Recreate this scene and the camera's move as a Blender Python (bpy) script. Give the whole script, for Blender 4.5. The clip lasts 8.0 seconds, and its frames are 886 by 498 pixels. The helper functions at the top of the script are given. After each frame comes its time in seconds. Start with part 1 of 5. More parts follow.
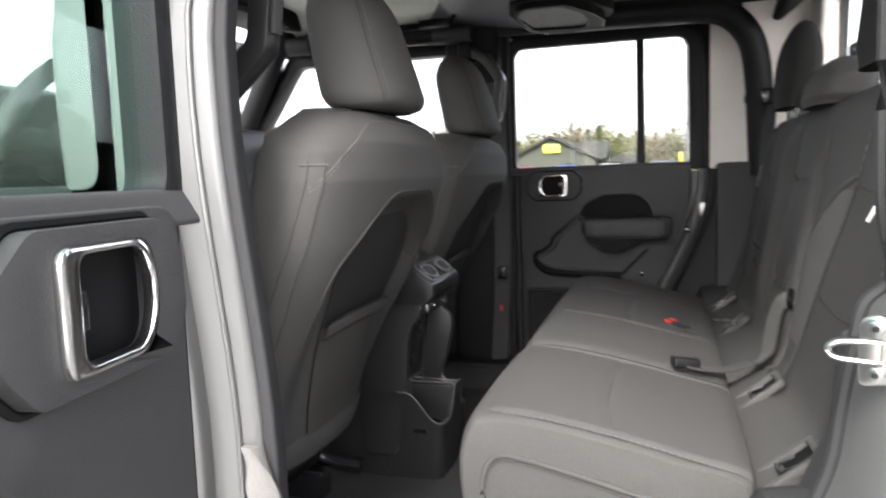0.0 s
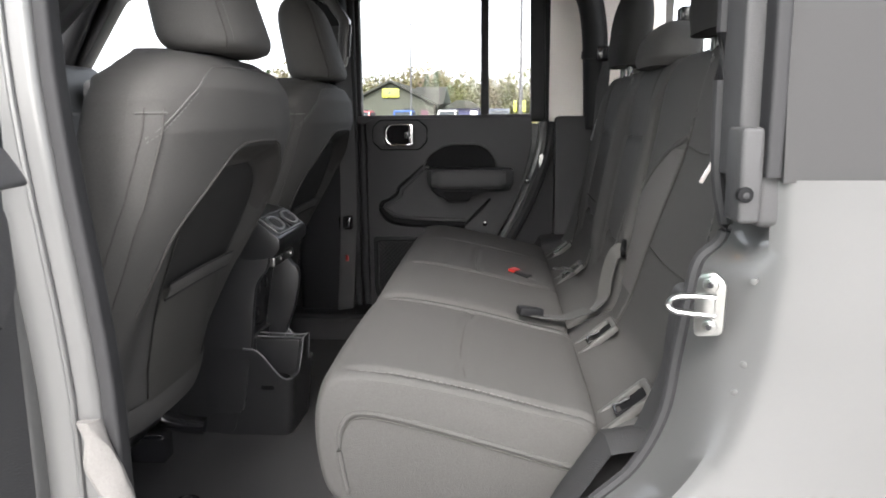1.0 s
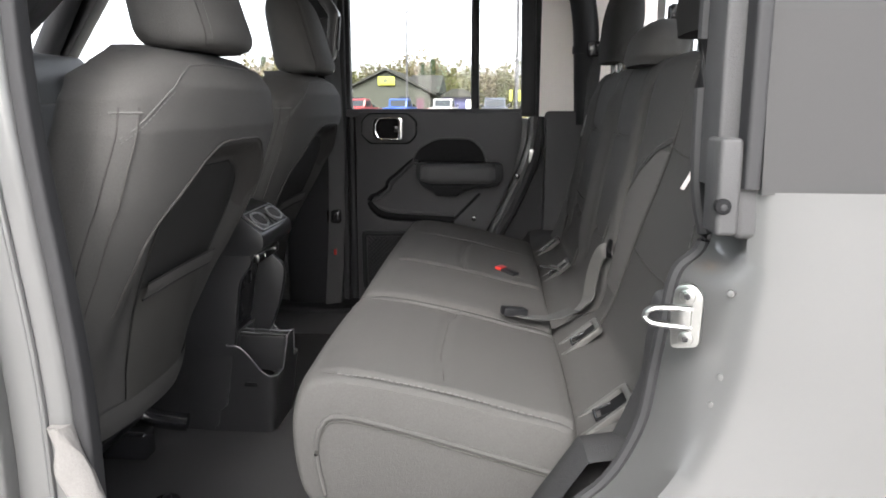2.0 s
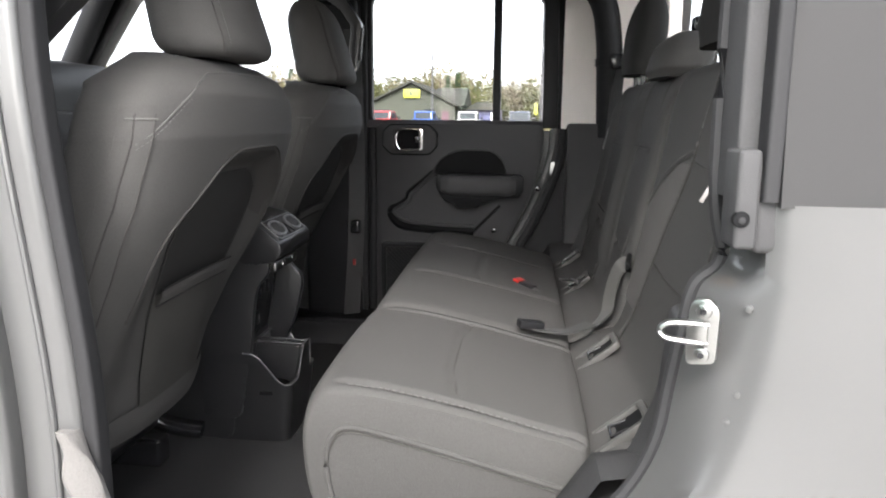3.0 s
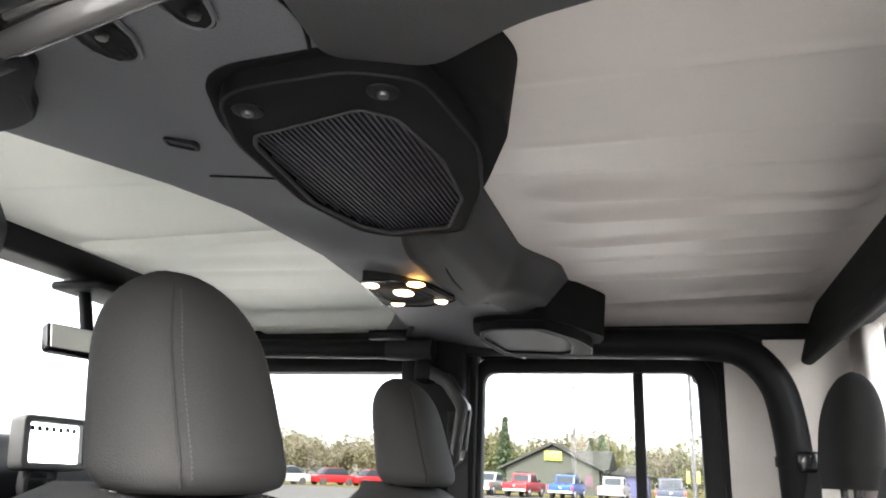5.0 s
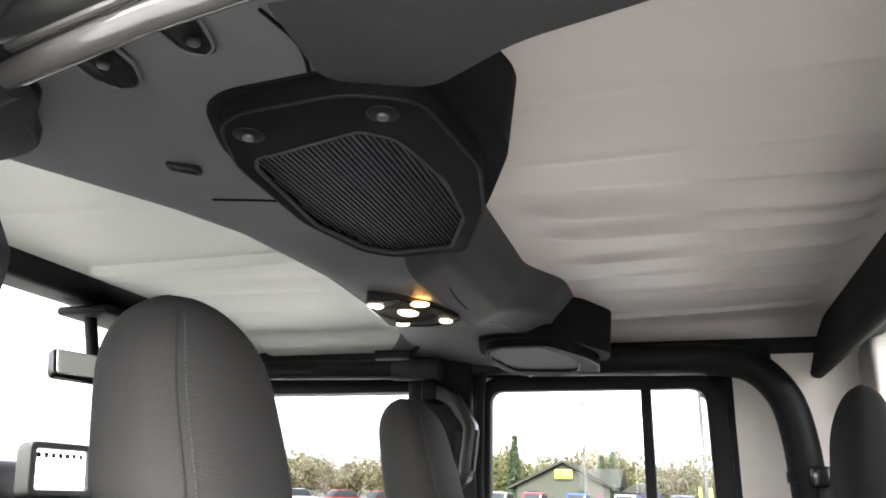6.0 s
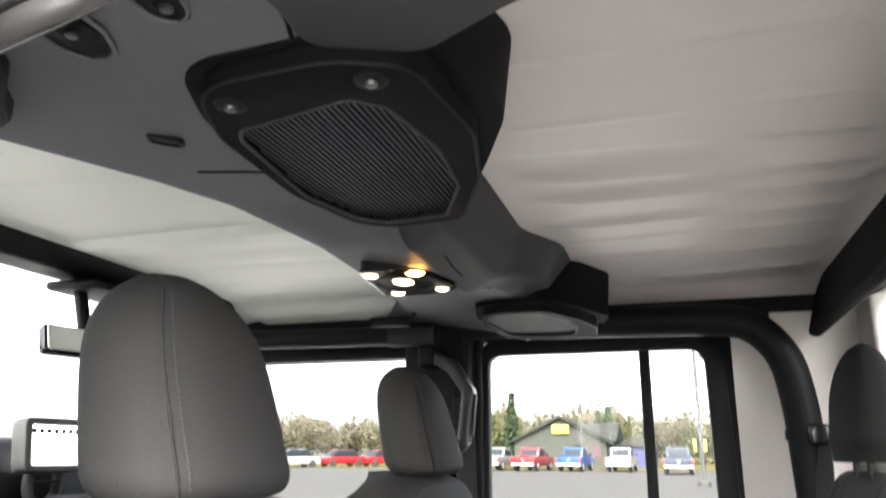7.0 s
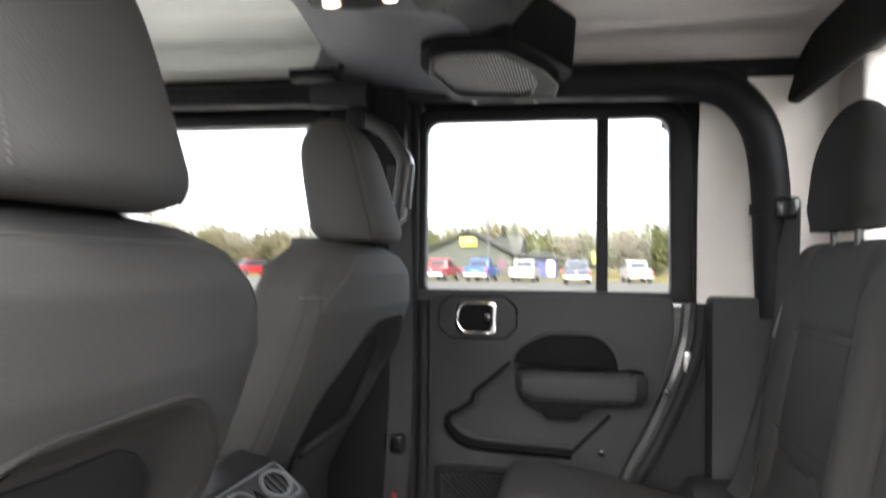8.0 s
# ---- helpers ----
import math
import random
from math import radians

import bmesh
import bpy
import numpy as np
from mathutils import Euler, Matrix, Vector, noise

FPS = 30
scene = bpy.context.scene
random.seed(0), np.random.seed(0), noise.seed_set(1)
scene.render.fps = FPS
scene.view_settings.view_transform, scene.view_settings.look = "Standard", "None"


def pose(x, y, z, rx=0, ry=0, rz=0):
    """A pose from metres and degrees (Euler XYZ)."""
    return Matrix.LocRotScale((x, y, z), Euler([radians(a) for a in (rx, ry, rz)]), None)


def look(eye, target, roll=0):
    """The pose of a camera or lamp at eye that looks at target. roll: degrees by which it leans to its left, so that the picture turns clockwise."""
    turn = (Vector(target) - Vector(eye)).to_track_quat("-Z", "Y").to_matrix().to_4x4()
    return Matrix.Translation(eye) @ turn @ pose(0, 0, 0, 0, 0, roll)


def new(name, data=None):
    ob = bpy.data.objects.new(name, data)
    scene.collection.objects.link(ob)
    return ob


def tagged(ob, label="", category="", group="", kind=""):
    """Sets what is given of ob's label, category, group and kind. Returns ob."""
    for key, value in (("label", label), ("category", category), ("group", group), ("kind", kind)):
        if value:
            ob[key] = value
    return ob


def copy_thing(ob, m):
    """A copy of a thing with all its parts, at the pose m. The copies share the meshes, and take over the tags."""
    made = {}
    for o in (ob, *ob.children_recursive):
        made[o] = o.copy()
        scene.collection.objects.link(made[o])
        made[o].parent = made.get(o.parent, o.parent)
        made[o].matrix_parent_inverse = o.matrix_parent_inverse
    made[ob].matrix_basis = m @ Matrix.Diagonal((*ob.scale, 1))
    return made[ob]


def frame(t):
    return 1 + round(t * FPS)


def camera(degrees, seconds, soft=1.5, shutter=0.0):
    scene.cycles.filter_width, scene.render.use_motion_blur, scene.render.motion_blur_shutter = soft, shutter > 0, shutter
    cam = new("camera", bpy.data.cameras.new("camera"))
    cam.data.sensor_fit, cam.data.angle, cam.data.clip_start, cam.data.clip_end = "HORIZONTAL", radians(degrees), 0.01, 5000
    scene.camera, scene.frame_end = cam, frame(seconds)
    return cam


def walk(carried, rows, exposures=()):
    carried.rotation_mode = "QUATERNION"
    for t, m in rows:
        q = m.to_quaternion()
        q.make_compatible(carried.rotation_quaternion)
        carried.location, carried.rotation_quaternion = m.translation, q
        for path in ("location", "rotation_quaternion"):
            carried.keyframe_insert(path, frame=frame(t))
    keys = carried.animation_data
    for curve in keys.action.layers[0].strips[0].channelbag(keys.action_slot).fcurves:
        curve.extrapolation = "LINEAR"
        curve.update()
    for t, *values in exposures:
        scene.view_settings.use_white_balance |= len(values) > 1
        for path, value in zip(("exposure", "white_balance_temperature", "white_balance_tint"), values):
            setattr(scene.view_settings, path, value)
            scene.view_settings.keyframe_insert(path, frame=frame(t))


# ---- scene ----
cam = camera(62.0, 8.0, soft=1.8, shutter=0.5)
PATH = [
    (0, (0.671, -1.404, 1.245), (0.091, 0.5, 1.049), -2.1),
    (0.5, (0.619, -1.425, 1.248), (0.323, 0.531, 0.952), -1.0),
    (1, (0.649, -1.391, 1.257), (0.495, 0.572, 0.903), -0.6),
    (2.5, (0.666, -1.377, 1.274), (0.52, 0.58, 0.889), 0.2),
    (3, (0.675, -1.368, 1.268), (0.473, 0.591, 0.917), 0.5),
    (3.5, (0.715, -1.289, 1.283), (0.36, 0.669, 1.087), 0.8),
    (3.8, (0.703, -1.216, 1.302), (0.243, 0.731, 1.307), 0.9),
    (4, (0.659, -1.147, 1.311), (0.162, 0.785, 1.456), 1.1),
    (4.3, (0.657, -1.093, 1.326), (0.107, 0.797, 1.681), 1.4),
    (4.5, (0.645, -1.036, 1.359), (0.115, 0.846, 1.784), 1.8),
    (5, (0.668, -0.973, 1.363), (0.102, 0.852, 1.949), 2.4),
    (6.5, (0.671, -0.972, 1.366), (0.098, 0.834, 2.003), 1.2),
    (7, (0.664, -0.954, 1.380), (0.093, 0.887, 1.912), 0.2),
    (7.5, (0.629, -0.910, 1.362), (0.108, 0.995, 1.677), -0.9),
    (7.8, (0.596, -0.81, 1.304), (0.157, 1.133, 1.485), -0.4),
    (8, (0.558, -0.741, 1.31), (0.2, 1.226, 1.352), 0.6),
]
walk(cam, [(t, look(eye, target, roll)) for t, eye, target, roll in PATH],
     [(0, 3.20), (3.1, 3.13), (3.5, 3.34), (4.0, 3.69), (4.5, 3.50), (5.0, 3.49), (7.5, 3.54), (8, 3.66)])

# ---- light ----
SUN_EL, SUN_AZ = 42, 183
world = bpy.data.worlds.new("sky")
scene.world = world
world.use_nodes = True
wn = world.node_tree.nodes
wl = world.node_tree.links
sky = wn.new("ShaderNodeTexSky")
sky.sky_type = "NISHITA"
sky.sun_disc = False
sky.sun_elevation = radians(SUN_EL)
sky.sun_rotation = radians(SUN_AZ)
sky.dust_density = 4.0
sky.air_density = 0.6
sky.ozone_density = 0.5
grey = wn.new("ShaderNodeHueSaturation")
grey.inputs["Saturation"].default_value = 0.25
wl.new(sky.outputs[0], grey.inputs["Color"])
wl.new(grey.outputs[0], wn["Background"].inputs["Color"])
wn["Background"].inputs["Strength"].default_value = 0.15
sun = new("sun", bpy.data.lights.new("sun", "SUN"))
sun.data.energy = 0.4
sun.data.angle = radians(14)
sun.data.color = (1.0, 0.97, 0.93)
sun.rotation_euler = (radians(90 - SUN_EL), 0, radians(180 - SUN_AZ))


# ---- materials ----
def material(name, colour, rough=0.6, metal=0.0, grain=0.0, scale=200.0, bump=0.0, blotch=0.0, blotch_scale=4.0, coat=0.0, weave=0.0, vary=0.0, spec=0.5):
    m = bpy.data.materials.new(name)
    m.use_nodes = True
    n, l = m.node_tree.nodes, m.node_tree.links
    b = n["Principled BSDF"]
    b.inputs["Roughness"].default_value = rough
    b.inputs["Metallic"].default_value = metal
    b.inputs["Coat Weight"].default_value = coat
    b.inputs["Coat Roughness"].default_value = 0.08
    b.inputs["Specular IOR Level"].default_value = spec
    co = n.new("ShaderNodeTexCoord")
    fine = n.new("ShaderNodeTexNoise")
    fine.inputs["Scale"].default_value = scale
    fine.inputs["Detail"].default_value = 3.0
    big = n.new("ShaderNodeTexNoise")
    big.inputs["Scale"].default_value = blotch_scale
    big.inputs["Detail"].default_value = 4.0
    l.new(co.outputs["Object"], fine.inputs["Vector"])
    l.new(co.outputs["Object"], big.inputs["Vector"])
    add = n.new("ShaderNodeMath")
    add.operation = "MULTIPLY_ADD"
    l.new(fine.outputs["Fac"], add.inputs[0])
    add.inputs[1].default_value = grain
    add.inputs[2].default_value = 1.0 - grain / 2
    mul = n.new("ShaderNodeMath")
    mul.operation = "MULTIPLY_ADD"
    l.new(big.outputs["Fac"], mul.inputs[0])
    mul.inputs[1].default_value = blotch
    mul.inputs[2].default_value = 1.0 - blotch / 2
    both = n.new("ShaderNodeMath")
    both.operation = "MULTIPLY"
    l.new(add.outputs[0], both.inputs[0])
    l.new(mul.outputs[0], both.inputs[1])
    last = both
    if vary:
        info = n.new("ShaderNodeObjectInfo")
        va = n.new("ShaderNodeMath")
        va.operation = "MULTIPLY_ADD"
        l.new(info.outputs["Random"], va.inputs[0])
        va.inputs[1].default_value = vary
        va.inputs[2].default_value = 1.0 - vary / 2
        vb = n.new("ShaderNodeMath")
        vb.operation = "MULTIPLY"
        l.new(both.outputs[0], vb.inputs[0])
        l.new(va.outputs[0], vb.inputs[1])
        last = vb
    tint = n.new("ShaderNodeVectorMath")
    tint.operation = "SCALE"
    tint.inputs[0].default_value = colour
    l.new(last.outputs[0], tint.inputs["Scale"])
    l.new(tint.outputs[0], b.inputs["Base Color"])
    rr = n.new("ShaderNodeMath")
    rr.operation = "MULTIPLY_ADD"
    l.new(big.outputs["Fac"], rr.inputs[0])
    rr.inputs[1].default_value = 0.12
    rr.inputs[2].default_value = rough - 0.06
    l.new(rr.outputs[0], b.inputs["Roughness"])
    if bump:
        bp = n.new("ShaderNodeBump")
        bp.inputs["Strength"].default_value = bump
        bp.inputs["Distance"].default_value = 0.001
        height = fine.outputs["Fac"]
        if weave:
            wv = n.new("ShaderNodeTexWave")
            wv.inputs["Scale"].default_value = weave
            wv.inputs["Distortion"].default_value = 1.5
            wv.inputs["Detail"].default_value = 1.0
            l.new(co.outputs["Object"], wv.inputs["Vector"])
            mx = n.new("ShaderNodeMath")
            mx.operation = "ADD"
            l.new(wv.outputs["Fac"], mx.inputs[0])
            l.new(fine.outputs["Fac"], mx.inputs[1])
            height = mx.outputs[0]
        l.new(height, bp.inputs["Height"])
        l.new(bp.outputs[0], b.inputs["Normal"])
    return m


def glow(name, colour, strength):
    m = bpy.data.materials.new(name)
    m.use_nodes = True
    b = m.node_tree.nodes["Principled BSDF"]
    b.inputs["Base Color"].default_value = (*colour, 1)
    b.inputs["Emission Color"].default_value = (*colour, 1)
    b.inputs["Emission Strength"].default_value = strength
    return m


def glass(name, tint, rough=0.0):
    m = bpy.data.materials.new(name)
    m.use_nodes = True
    n, l = m.node_tree.nodes, m.node_tree.links
    out = n["Material Output"]
    n.remove(n["Principled BSDF"])
    tr = n.new("ShaderNodeBsdfTransparent")
    tr.inputs[0].default_value = (*tint, 1)
    gl = n.new("ShaderNodeBsdfGlossy")
    gl.inputs["Roughness"].default_value = rough
    lw = n.new("ShaderNodeLayerWeight")
    lw.inputs["Blend"].default_value = 0.5
    up = n.new("ShaderNodeMath")
    up.operation = "POWER"
    l.new(lw.outputs["Facing"], up.inputs[0])
    up.inputs[1].default_value = 4.0
    fr = n.new("ShaderNodeMath")
    fr.operation = "MULTIPLY_ADD"
    l.new(up.outputs[0], fr.inputs[0])
    fr.inputs[1].default_value = 0.5
    fr.inputs[2].default_value = 0.012
    mix = n.new("ShaderNodeMixShader")
    l.new(fr.outputs[0], mix.inputs[0])
    l.new(tr.outputs[0], mix.inputs[1])
    l.new(gl.outputs[0], mix.inputs[2])
    l.new(mix.outputs[0], out.inputs["Surface"])
    return m


FABRIC = material("seat_fabric", (0.0415, 0.0404, 0.0392), 0.85, grain=0.5, scale=700, bump=0.6, blotch=0.22, blotch_scale=9, spec=0.2)
FABRIC_IN = material("seat_fabric_insert", (0.072, 0.069, 0.067), 0.88, grain=0.6, scale=600, bump=0.8, blotch=0.2, blotch_scale=9, spec=0.2)
FABRIC_DARK = material("pocket_and_shade_fabric", (0.016, 0.0157, 0.0155), 0.9, grain=0.5, scale=700, bump=0.6, blotch=0.2, blotch_scale=10, spec=0.15)
FABRIC_POCKET = material("pocket_cloth", (0.036, 0.035, 0.033), 0.88, grain=0.6, scale=600, bump=0.7, blotch=0.2, blotch_scale=10, spec=0.15)
# dark cloth for seams, and for the shade painted under the arch
FABRIC_SEAM_SHADE = material("seam_shade_cloth", (0.034, 0.0325, 0.0315), 0.88, grain=0.5, scale=600, bump=0.6, blotch=0.2, blotch_scale=10, spec=0.15)
FABRIC_BAND = material("band_cloth", (0.05, 0.048, 0.047), 0.88, grain=0.5, scale=600, bump=0.6, blotch=0.2, blotch_scale=10, spec=0.15)
THREAD = material("thread", (0.05, 0.048, 0.047), 0.8, grain=0.3, scale=600)
BLACK = material("black_plastic", (0.0072, 0.0073, 0.0082), 0.52, grain=0.25, scale=700, bump=0.35, blotch=0.12, blotch_scale=6, spec=0.15)
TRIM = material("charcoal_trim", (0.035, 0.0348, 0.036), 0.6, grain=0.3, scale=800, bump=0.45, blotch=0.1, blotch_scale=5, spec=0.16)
# near-black for black parts, and for shade painted on flat recesses
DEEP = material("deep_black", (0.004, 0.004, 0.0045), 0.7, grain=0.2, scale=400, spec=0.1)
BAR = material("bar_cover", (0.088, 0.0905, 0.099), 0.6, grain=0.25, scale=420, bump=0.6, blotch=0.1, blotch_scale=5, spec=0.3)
VENTGREY = material("vent_grey", (0.08, 0.08, 0.082), 0.32, grain=0.1, blotch=0.1, spec=0.5)
BEZEL = material("bezel_grey", (0.075, 0.074, 0.072), 0.5, grain=0.2, scale=700, bump=0.2, blotch=0.1, spec=0.3)
SATIN = material("satin_black_plastic", (0.0150, 0.0151, 0.0160), 0.3, grain=0.2, scale=700, bump=0.2, blotch=0.15, blotch_scale=8, spec=0.45)
RIB = material("grille_mesh", (0.022, 0.0225, 0.028), 0.5, grain=0.2, scale=700, spec=0.3)
GLOSS = material("gloss_black", (0.012, 0.012, 0.013), 0.18, grain=0.1, blotch=0.1)
RUBBER = material("rubber_seal", (0.016, 0.016, 0.017), 0.6, grain=0.2, scale=300, bump=0.15, blotch=0.2, blotch_scale=12, spec=0.15)
PAINT = material("grey_paint", (0.045, 0.0453, 0.0455), 0.42, grain=0.05, scale=1500, blotch=0.06, blotch_scale=3, coat=0.5)
HARDTOP = material("hardtop_shell", (0.026, 0.0258, 0.0262), 0.72, grain=0.15, scale=1500, bump=0.12, blotch=0.08, blotch_scale=3, spec=0.12)
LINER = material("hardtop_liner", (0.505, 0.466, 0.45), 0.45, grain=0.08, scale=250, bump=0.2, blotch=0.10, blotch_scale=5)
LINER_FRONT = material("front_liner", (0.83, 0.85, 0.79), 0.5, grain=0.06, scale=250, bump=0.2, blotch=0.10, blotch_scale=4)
PANEL_GREY = material("quarter_liner", (0.72, 0.68, 0.65), 0.6, grain=0.08, scale=300, bump=0.2, blotch=0.08)
ANCHOR_GREY = material("anchor_grey", (0.05, 0.049, 0.047), 0.55, grain=0.2, scale=700, bump=0.2, blotch=0.1, spec=0.25)
# body paint copied lighter and glossier, for sky light on the door rail
RAIL_LIT = material("lit_rail_paint", (0.075, 0.073, 0.072), 0.22, grain=0.05, scale=1500, blotch=0.1, coat=1.0)
CHROME = material("chrome", (0.80, 0.80, 0.80), 0.14, metal=1.0, blotch=0.08, blotch_scale=30)
STEEL = material("plated_steel", (0.26, 0.26, 0.255), 0.3, metal=1.0, grain=0.15, scale=300, blotch=0.15, blotch_scale=40)
CARPET = material("carpet", (0.027, 0.027, 0.028), 0.95, grain=0.7, scale=600, bump=1.0, blotch=0.25, blotch_scale=12, spec=0.1)
RED = material("red_plastic", (0.28, 0.012, 0.008), 0.4, grain=0.1)
STRAP = material("webbing", (0.028, 0.028, 0.028), 0.75, grain=0.3, scale=900, bump=0.4, weave=800)
CLOTH = material("grey_strap_cloth", (0.085, 0.081, 0.078), 0.9, grain=0.4, scale=500, bump=0.6, blotch=0.3, blotch_scale=30)
GLASS = glass("clear_glass", (0.985, 0.99, 0.985))
GLASS_GREEN = glass("green_glass", (0.72, 0.86, 0.80))


# ---- shape helpers ----
def part(name, bm, mat, parent=None, label="", smooth=True):
    me = bpy.data.meshes.new(name)
    bmesh.ops.recalc_face_normals(bm, faces=bm.faces)
    bm.to_mesh(me)
    bm.free()
    me.materials.append(mat)
    if smooth:
        me.shade_smooth()
        me.set_sharp_from_angle(angle=radians(38))
    ob = new(name, me)
    if parent:
        ob.parent = parent
    if label:
        tagged(ob, label)
    return ob


def thing(name, label, category, group="", kind="", at=(0, 0, 0)):
    ob = new(name)
    ob.location = at
    ob.empty_display_size = 0.05
    return tagged(ob, label, category, group, kind)


def box(x0, x1, y0, y1, z0, z1, r=0.0, seg=3, bm=None):
    made = bmesh.new()
    bmesh.ops.create_cube(made, size=1.0)
    for v in made.verts:
        v.co = Vector(((x0 + x1) / 2 + v.co.x * (x1 - x0), (y0 + y1) / 2 + v.co.y * (y1 - y0), (z0 + z1) / 2 + v.co.z * (z1 - z0)))
    if r:
        bmesh.ops.bevel(made, geom=made.edges[:], offset=r, segments=seg, affect="EDGES", profile=0.5)
    return join(bm, made)


def join(bm, other):
    if bm is None:
        return other
    me = bpy.data.meshes.new("tmp")
    other.to_mesh(me)
    other.free()
    bm.from_mesh(me)
    bpy.data.meshes.remove(me)
    return bm


def moved(bm, m):
    bmesh.ops.transform(bm, matrix=m, verts=bm.verts)
    return bm


def prism(points, axis, a, b, r=0.0, seg=2, bm=None):
    """A flat outline, in the two other axes in order, drawn out along an axis from a to b."""
    made = bmesh.new()
    k = "xyz".index(axis)

    def at(p, d):
        q = list(p)
        q.insert(k, d)
        return q

    lo = [made.verts.new(at(p, a)) for p in points]
    hi = [made.verts.new(at(p, b)) for p in points]
    made.faces.new(lo)
    made.faces.new(hi)
    for n in range(len(points)):
        made.faces.new((lo[n - 1], lo[n], hi[n], hi[n - 1]))
    bmesh.ops.recalc_face_normals(made, faces=made.faces)
    if r:
        bmesh.ops.bevel(made, geom=made.edges[:], offset=r, segments=seg, affect="EDGES", profile=0.5, clamp_overlap=True)
    bmesh.ops.triangulate(made, faces=[f for f in made.faces if len(f.verts) > 4])
    return join(bm, made)


def rounded(points, r, n=5):
    """An outline with its corners rounded; r is one radius or one for each corner."""
    out = []
    count = len(points)
    for i in range(count):
        p, a, b = Vector(points[i]), Vector(points[i - 1]), Vector(points[(i + 1) % count])
        rad = r[i] if isinstance(r, (list, tuple)) else r
        ca, cb = (a - p), (b - p)
        cut = min(rad, ca.length * 0.48, cb.length * 0.48)
        s, e = p + ca.normalized() * cut, p + cb.normalized() * cut
        for k in range(n + 1):
            t = k / n
            out.append(tuple((1 - t) ** 2 * s + 2 * t * (1 - t) * p + t * t * e))
    return out


def ring(outer, inner, axis, a, b, r=0.0, bm=None):
    """A frame between two outlines with as many points each."""
    made = bmesh.new()
    k = "xyz".index(axis)

    def at(p, d):
        q = list(p)
        q.insert(k, d)
        return q

    rows = [[made.verts.new(at(p, d)) for p in pts] for pts, d in ((outer, a), (outer, b), (inner, b), (inner, a))]
    n = len(outer)
    for q in range(4):
        for i in range(n):
            made.faces.new((rows[q][i - 1], rows[q][i], rows[(q + 1) % 4][i], rows[(q + 1) % 4][i - 1]))
    bmesh.ops.recalc_face_normals(made, faces=made.faces)
    if r:
        hard = [e for e in made.edges if len(e.link_faces) == 2 and e.calc_face_angle(0) > 0.9]
        bmesh.ops.bevel(made, geom=hard, offset=r, segments=2, affect="EDGES", profile=0.5, clamp_overlap=True)
    return join(bm, made)


def smooth_path(points, n=6):
    """A curve through points (Catmull-Rom)."""
    p = [Vector(q) for q in points]
    p = [p[0] * 2 - p[1]] + p + [p[-1] * 2 - p[-2]]
    out = []
    for i in range(1, len(p) - 2):
        for k in range(n):
            t = k / n
            out.append(0.5 * (2 * p[i] + (p[i + 1] - p[i - 1]) * t + (2 * p[i - 1] - 5 * p[i] + 4 * p[i + 1] - p[i + 2]) * t * t + (3 * p[i] - p[i - 1] - 3 * p[i + 1] + p[i + 2]) * t ** 3))
    out.append(p[-2])
    return out


def tube(points, radius, sides=10, flat=1.0, up=(0, 0, 1), bm=None, closed=False):
    """A tube along points; radius a number or one for each point; flat squeezes it along up."""
    made = bmesh.new()
    p = [Vector(q) for q in points]
    rows = []
    n = len(p)
    for i in range(n):
        a, b = (p[i - 1], p[(i + 1) % n]) if closed else (p[max(i - 1, 0)], p[min(i + 1, n - 1)])
        d = (b - a).normalized()
        s = d.cross(Vector(up))
        s = s.normalized() if s.length > 1e-4 else d.orthogonal().normalized()
        u = s.cross(d).normalized()
        rad = radius[i] if isinstance(radius, (list, tuple)) else radius
        rows.append([made.verts.new(p[i] + s * rad * math.cos(2 * math.pi * k / sides) + u * rad * flat * math.sin(2 * math.pi * k / sides)) for k in range(sides)])
    for i in range(n if closed else n - 1):
        for k in range(sides):
            j = (i + 1) % n
            made.faces.new((rows[i][k - 1], rows[i][k], rows[j][k], rows[j][k - 1]))
    if not closed:
        made.faces.new(rows[0])
        made.faces.new(rows[-1])
    return join(bm, made)


def shell(nu, nv, fn, closed=True, caps=True, bm=None):
    """A surface fn(u, v) with u round it and v along it, both from 0 to 1."""
    made = bmesh.new()
    cols = nu if closed else nu + 1
    rows = [[made.verts.new(fn(i / nu, j / nv)) for i in range(cols)] for j in range(nv + 1)]
    for j in range(nv):
        for i in range(cols if closed else cols - 1):
            k = (i + 1) % cols
            made.faces.new((rows[j][i], rows[j][k], rows[j + 1][k], rows[j + 1][i]))
    if caps and closed:
        made.faces.new(rows[0])
        made.faces.new(rows[-1])
    return join(bm, made)


def cyl(centre, axis, radius, length, sides=20, r=0.0, bm=None):
    made = bmesh.new()
    bmesh.ops.create_cone(made, cap_ends=True, segments=sides, radius1=radius, radius2=radius, depth=length)
    if r:
        bmesh.ops.bevel(made, geom=[e for e in made.edges if any(len(f.verts) > 4 for f in e.link_faces)], offset=r, segments=2, affect="EDGES", profile=0.5)
    q = Vector((0, 0, 1)).rotation_difference(Vector(axis)).to_matrix().to_4x4()
    return join(bm, moved(made, Matrix.Translation(centre) @ q))


def lerp(table, t):
    """Straight lines through rows of (t, value)."""
    return float(np.interp(t, [r[0] for r in table], [r[1] for r in table]))


def step(a, b, t):
    t = min(max((t - a) / (b - a), 0.0), 1.0)
    return t * t * (3 - 2 * t)


def squircle(u, a, b, p=3.0):
    """A point of a rounded rectangle with half sizes a and b."""
    c, s = math.cos(2 * math.pi * u), math.sin(2 * math.pi * u)
    k = (abs(c) ** p + abs(s) ** p) ** (-1 / p)
    return a * c * k, b * s * k


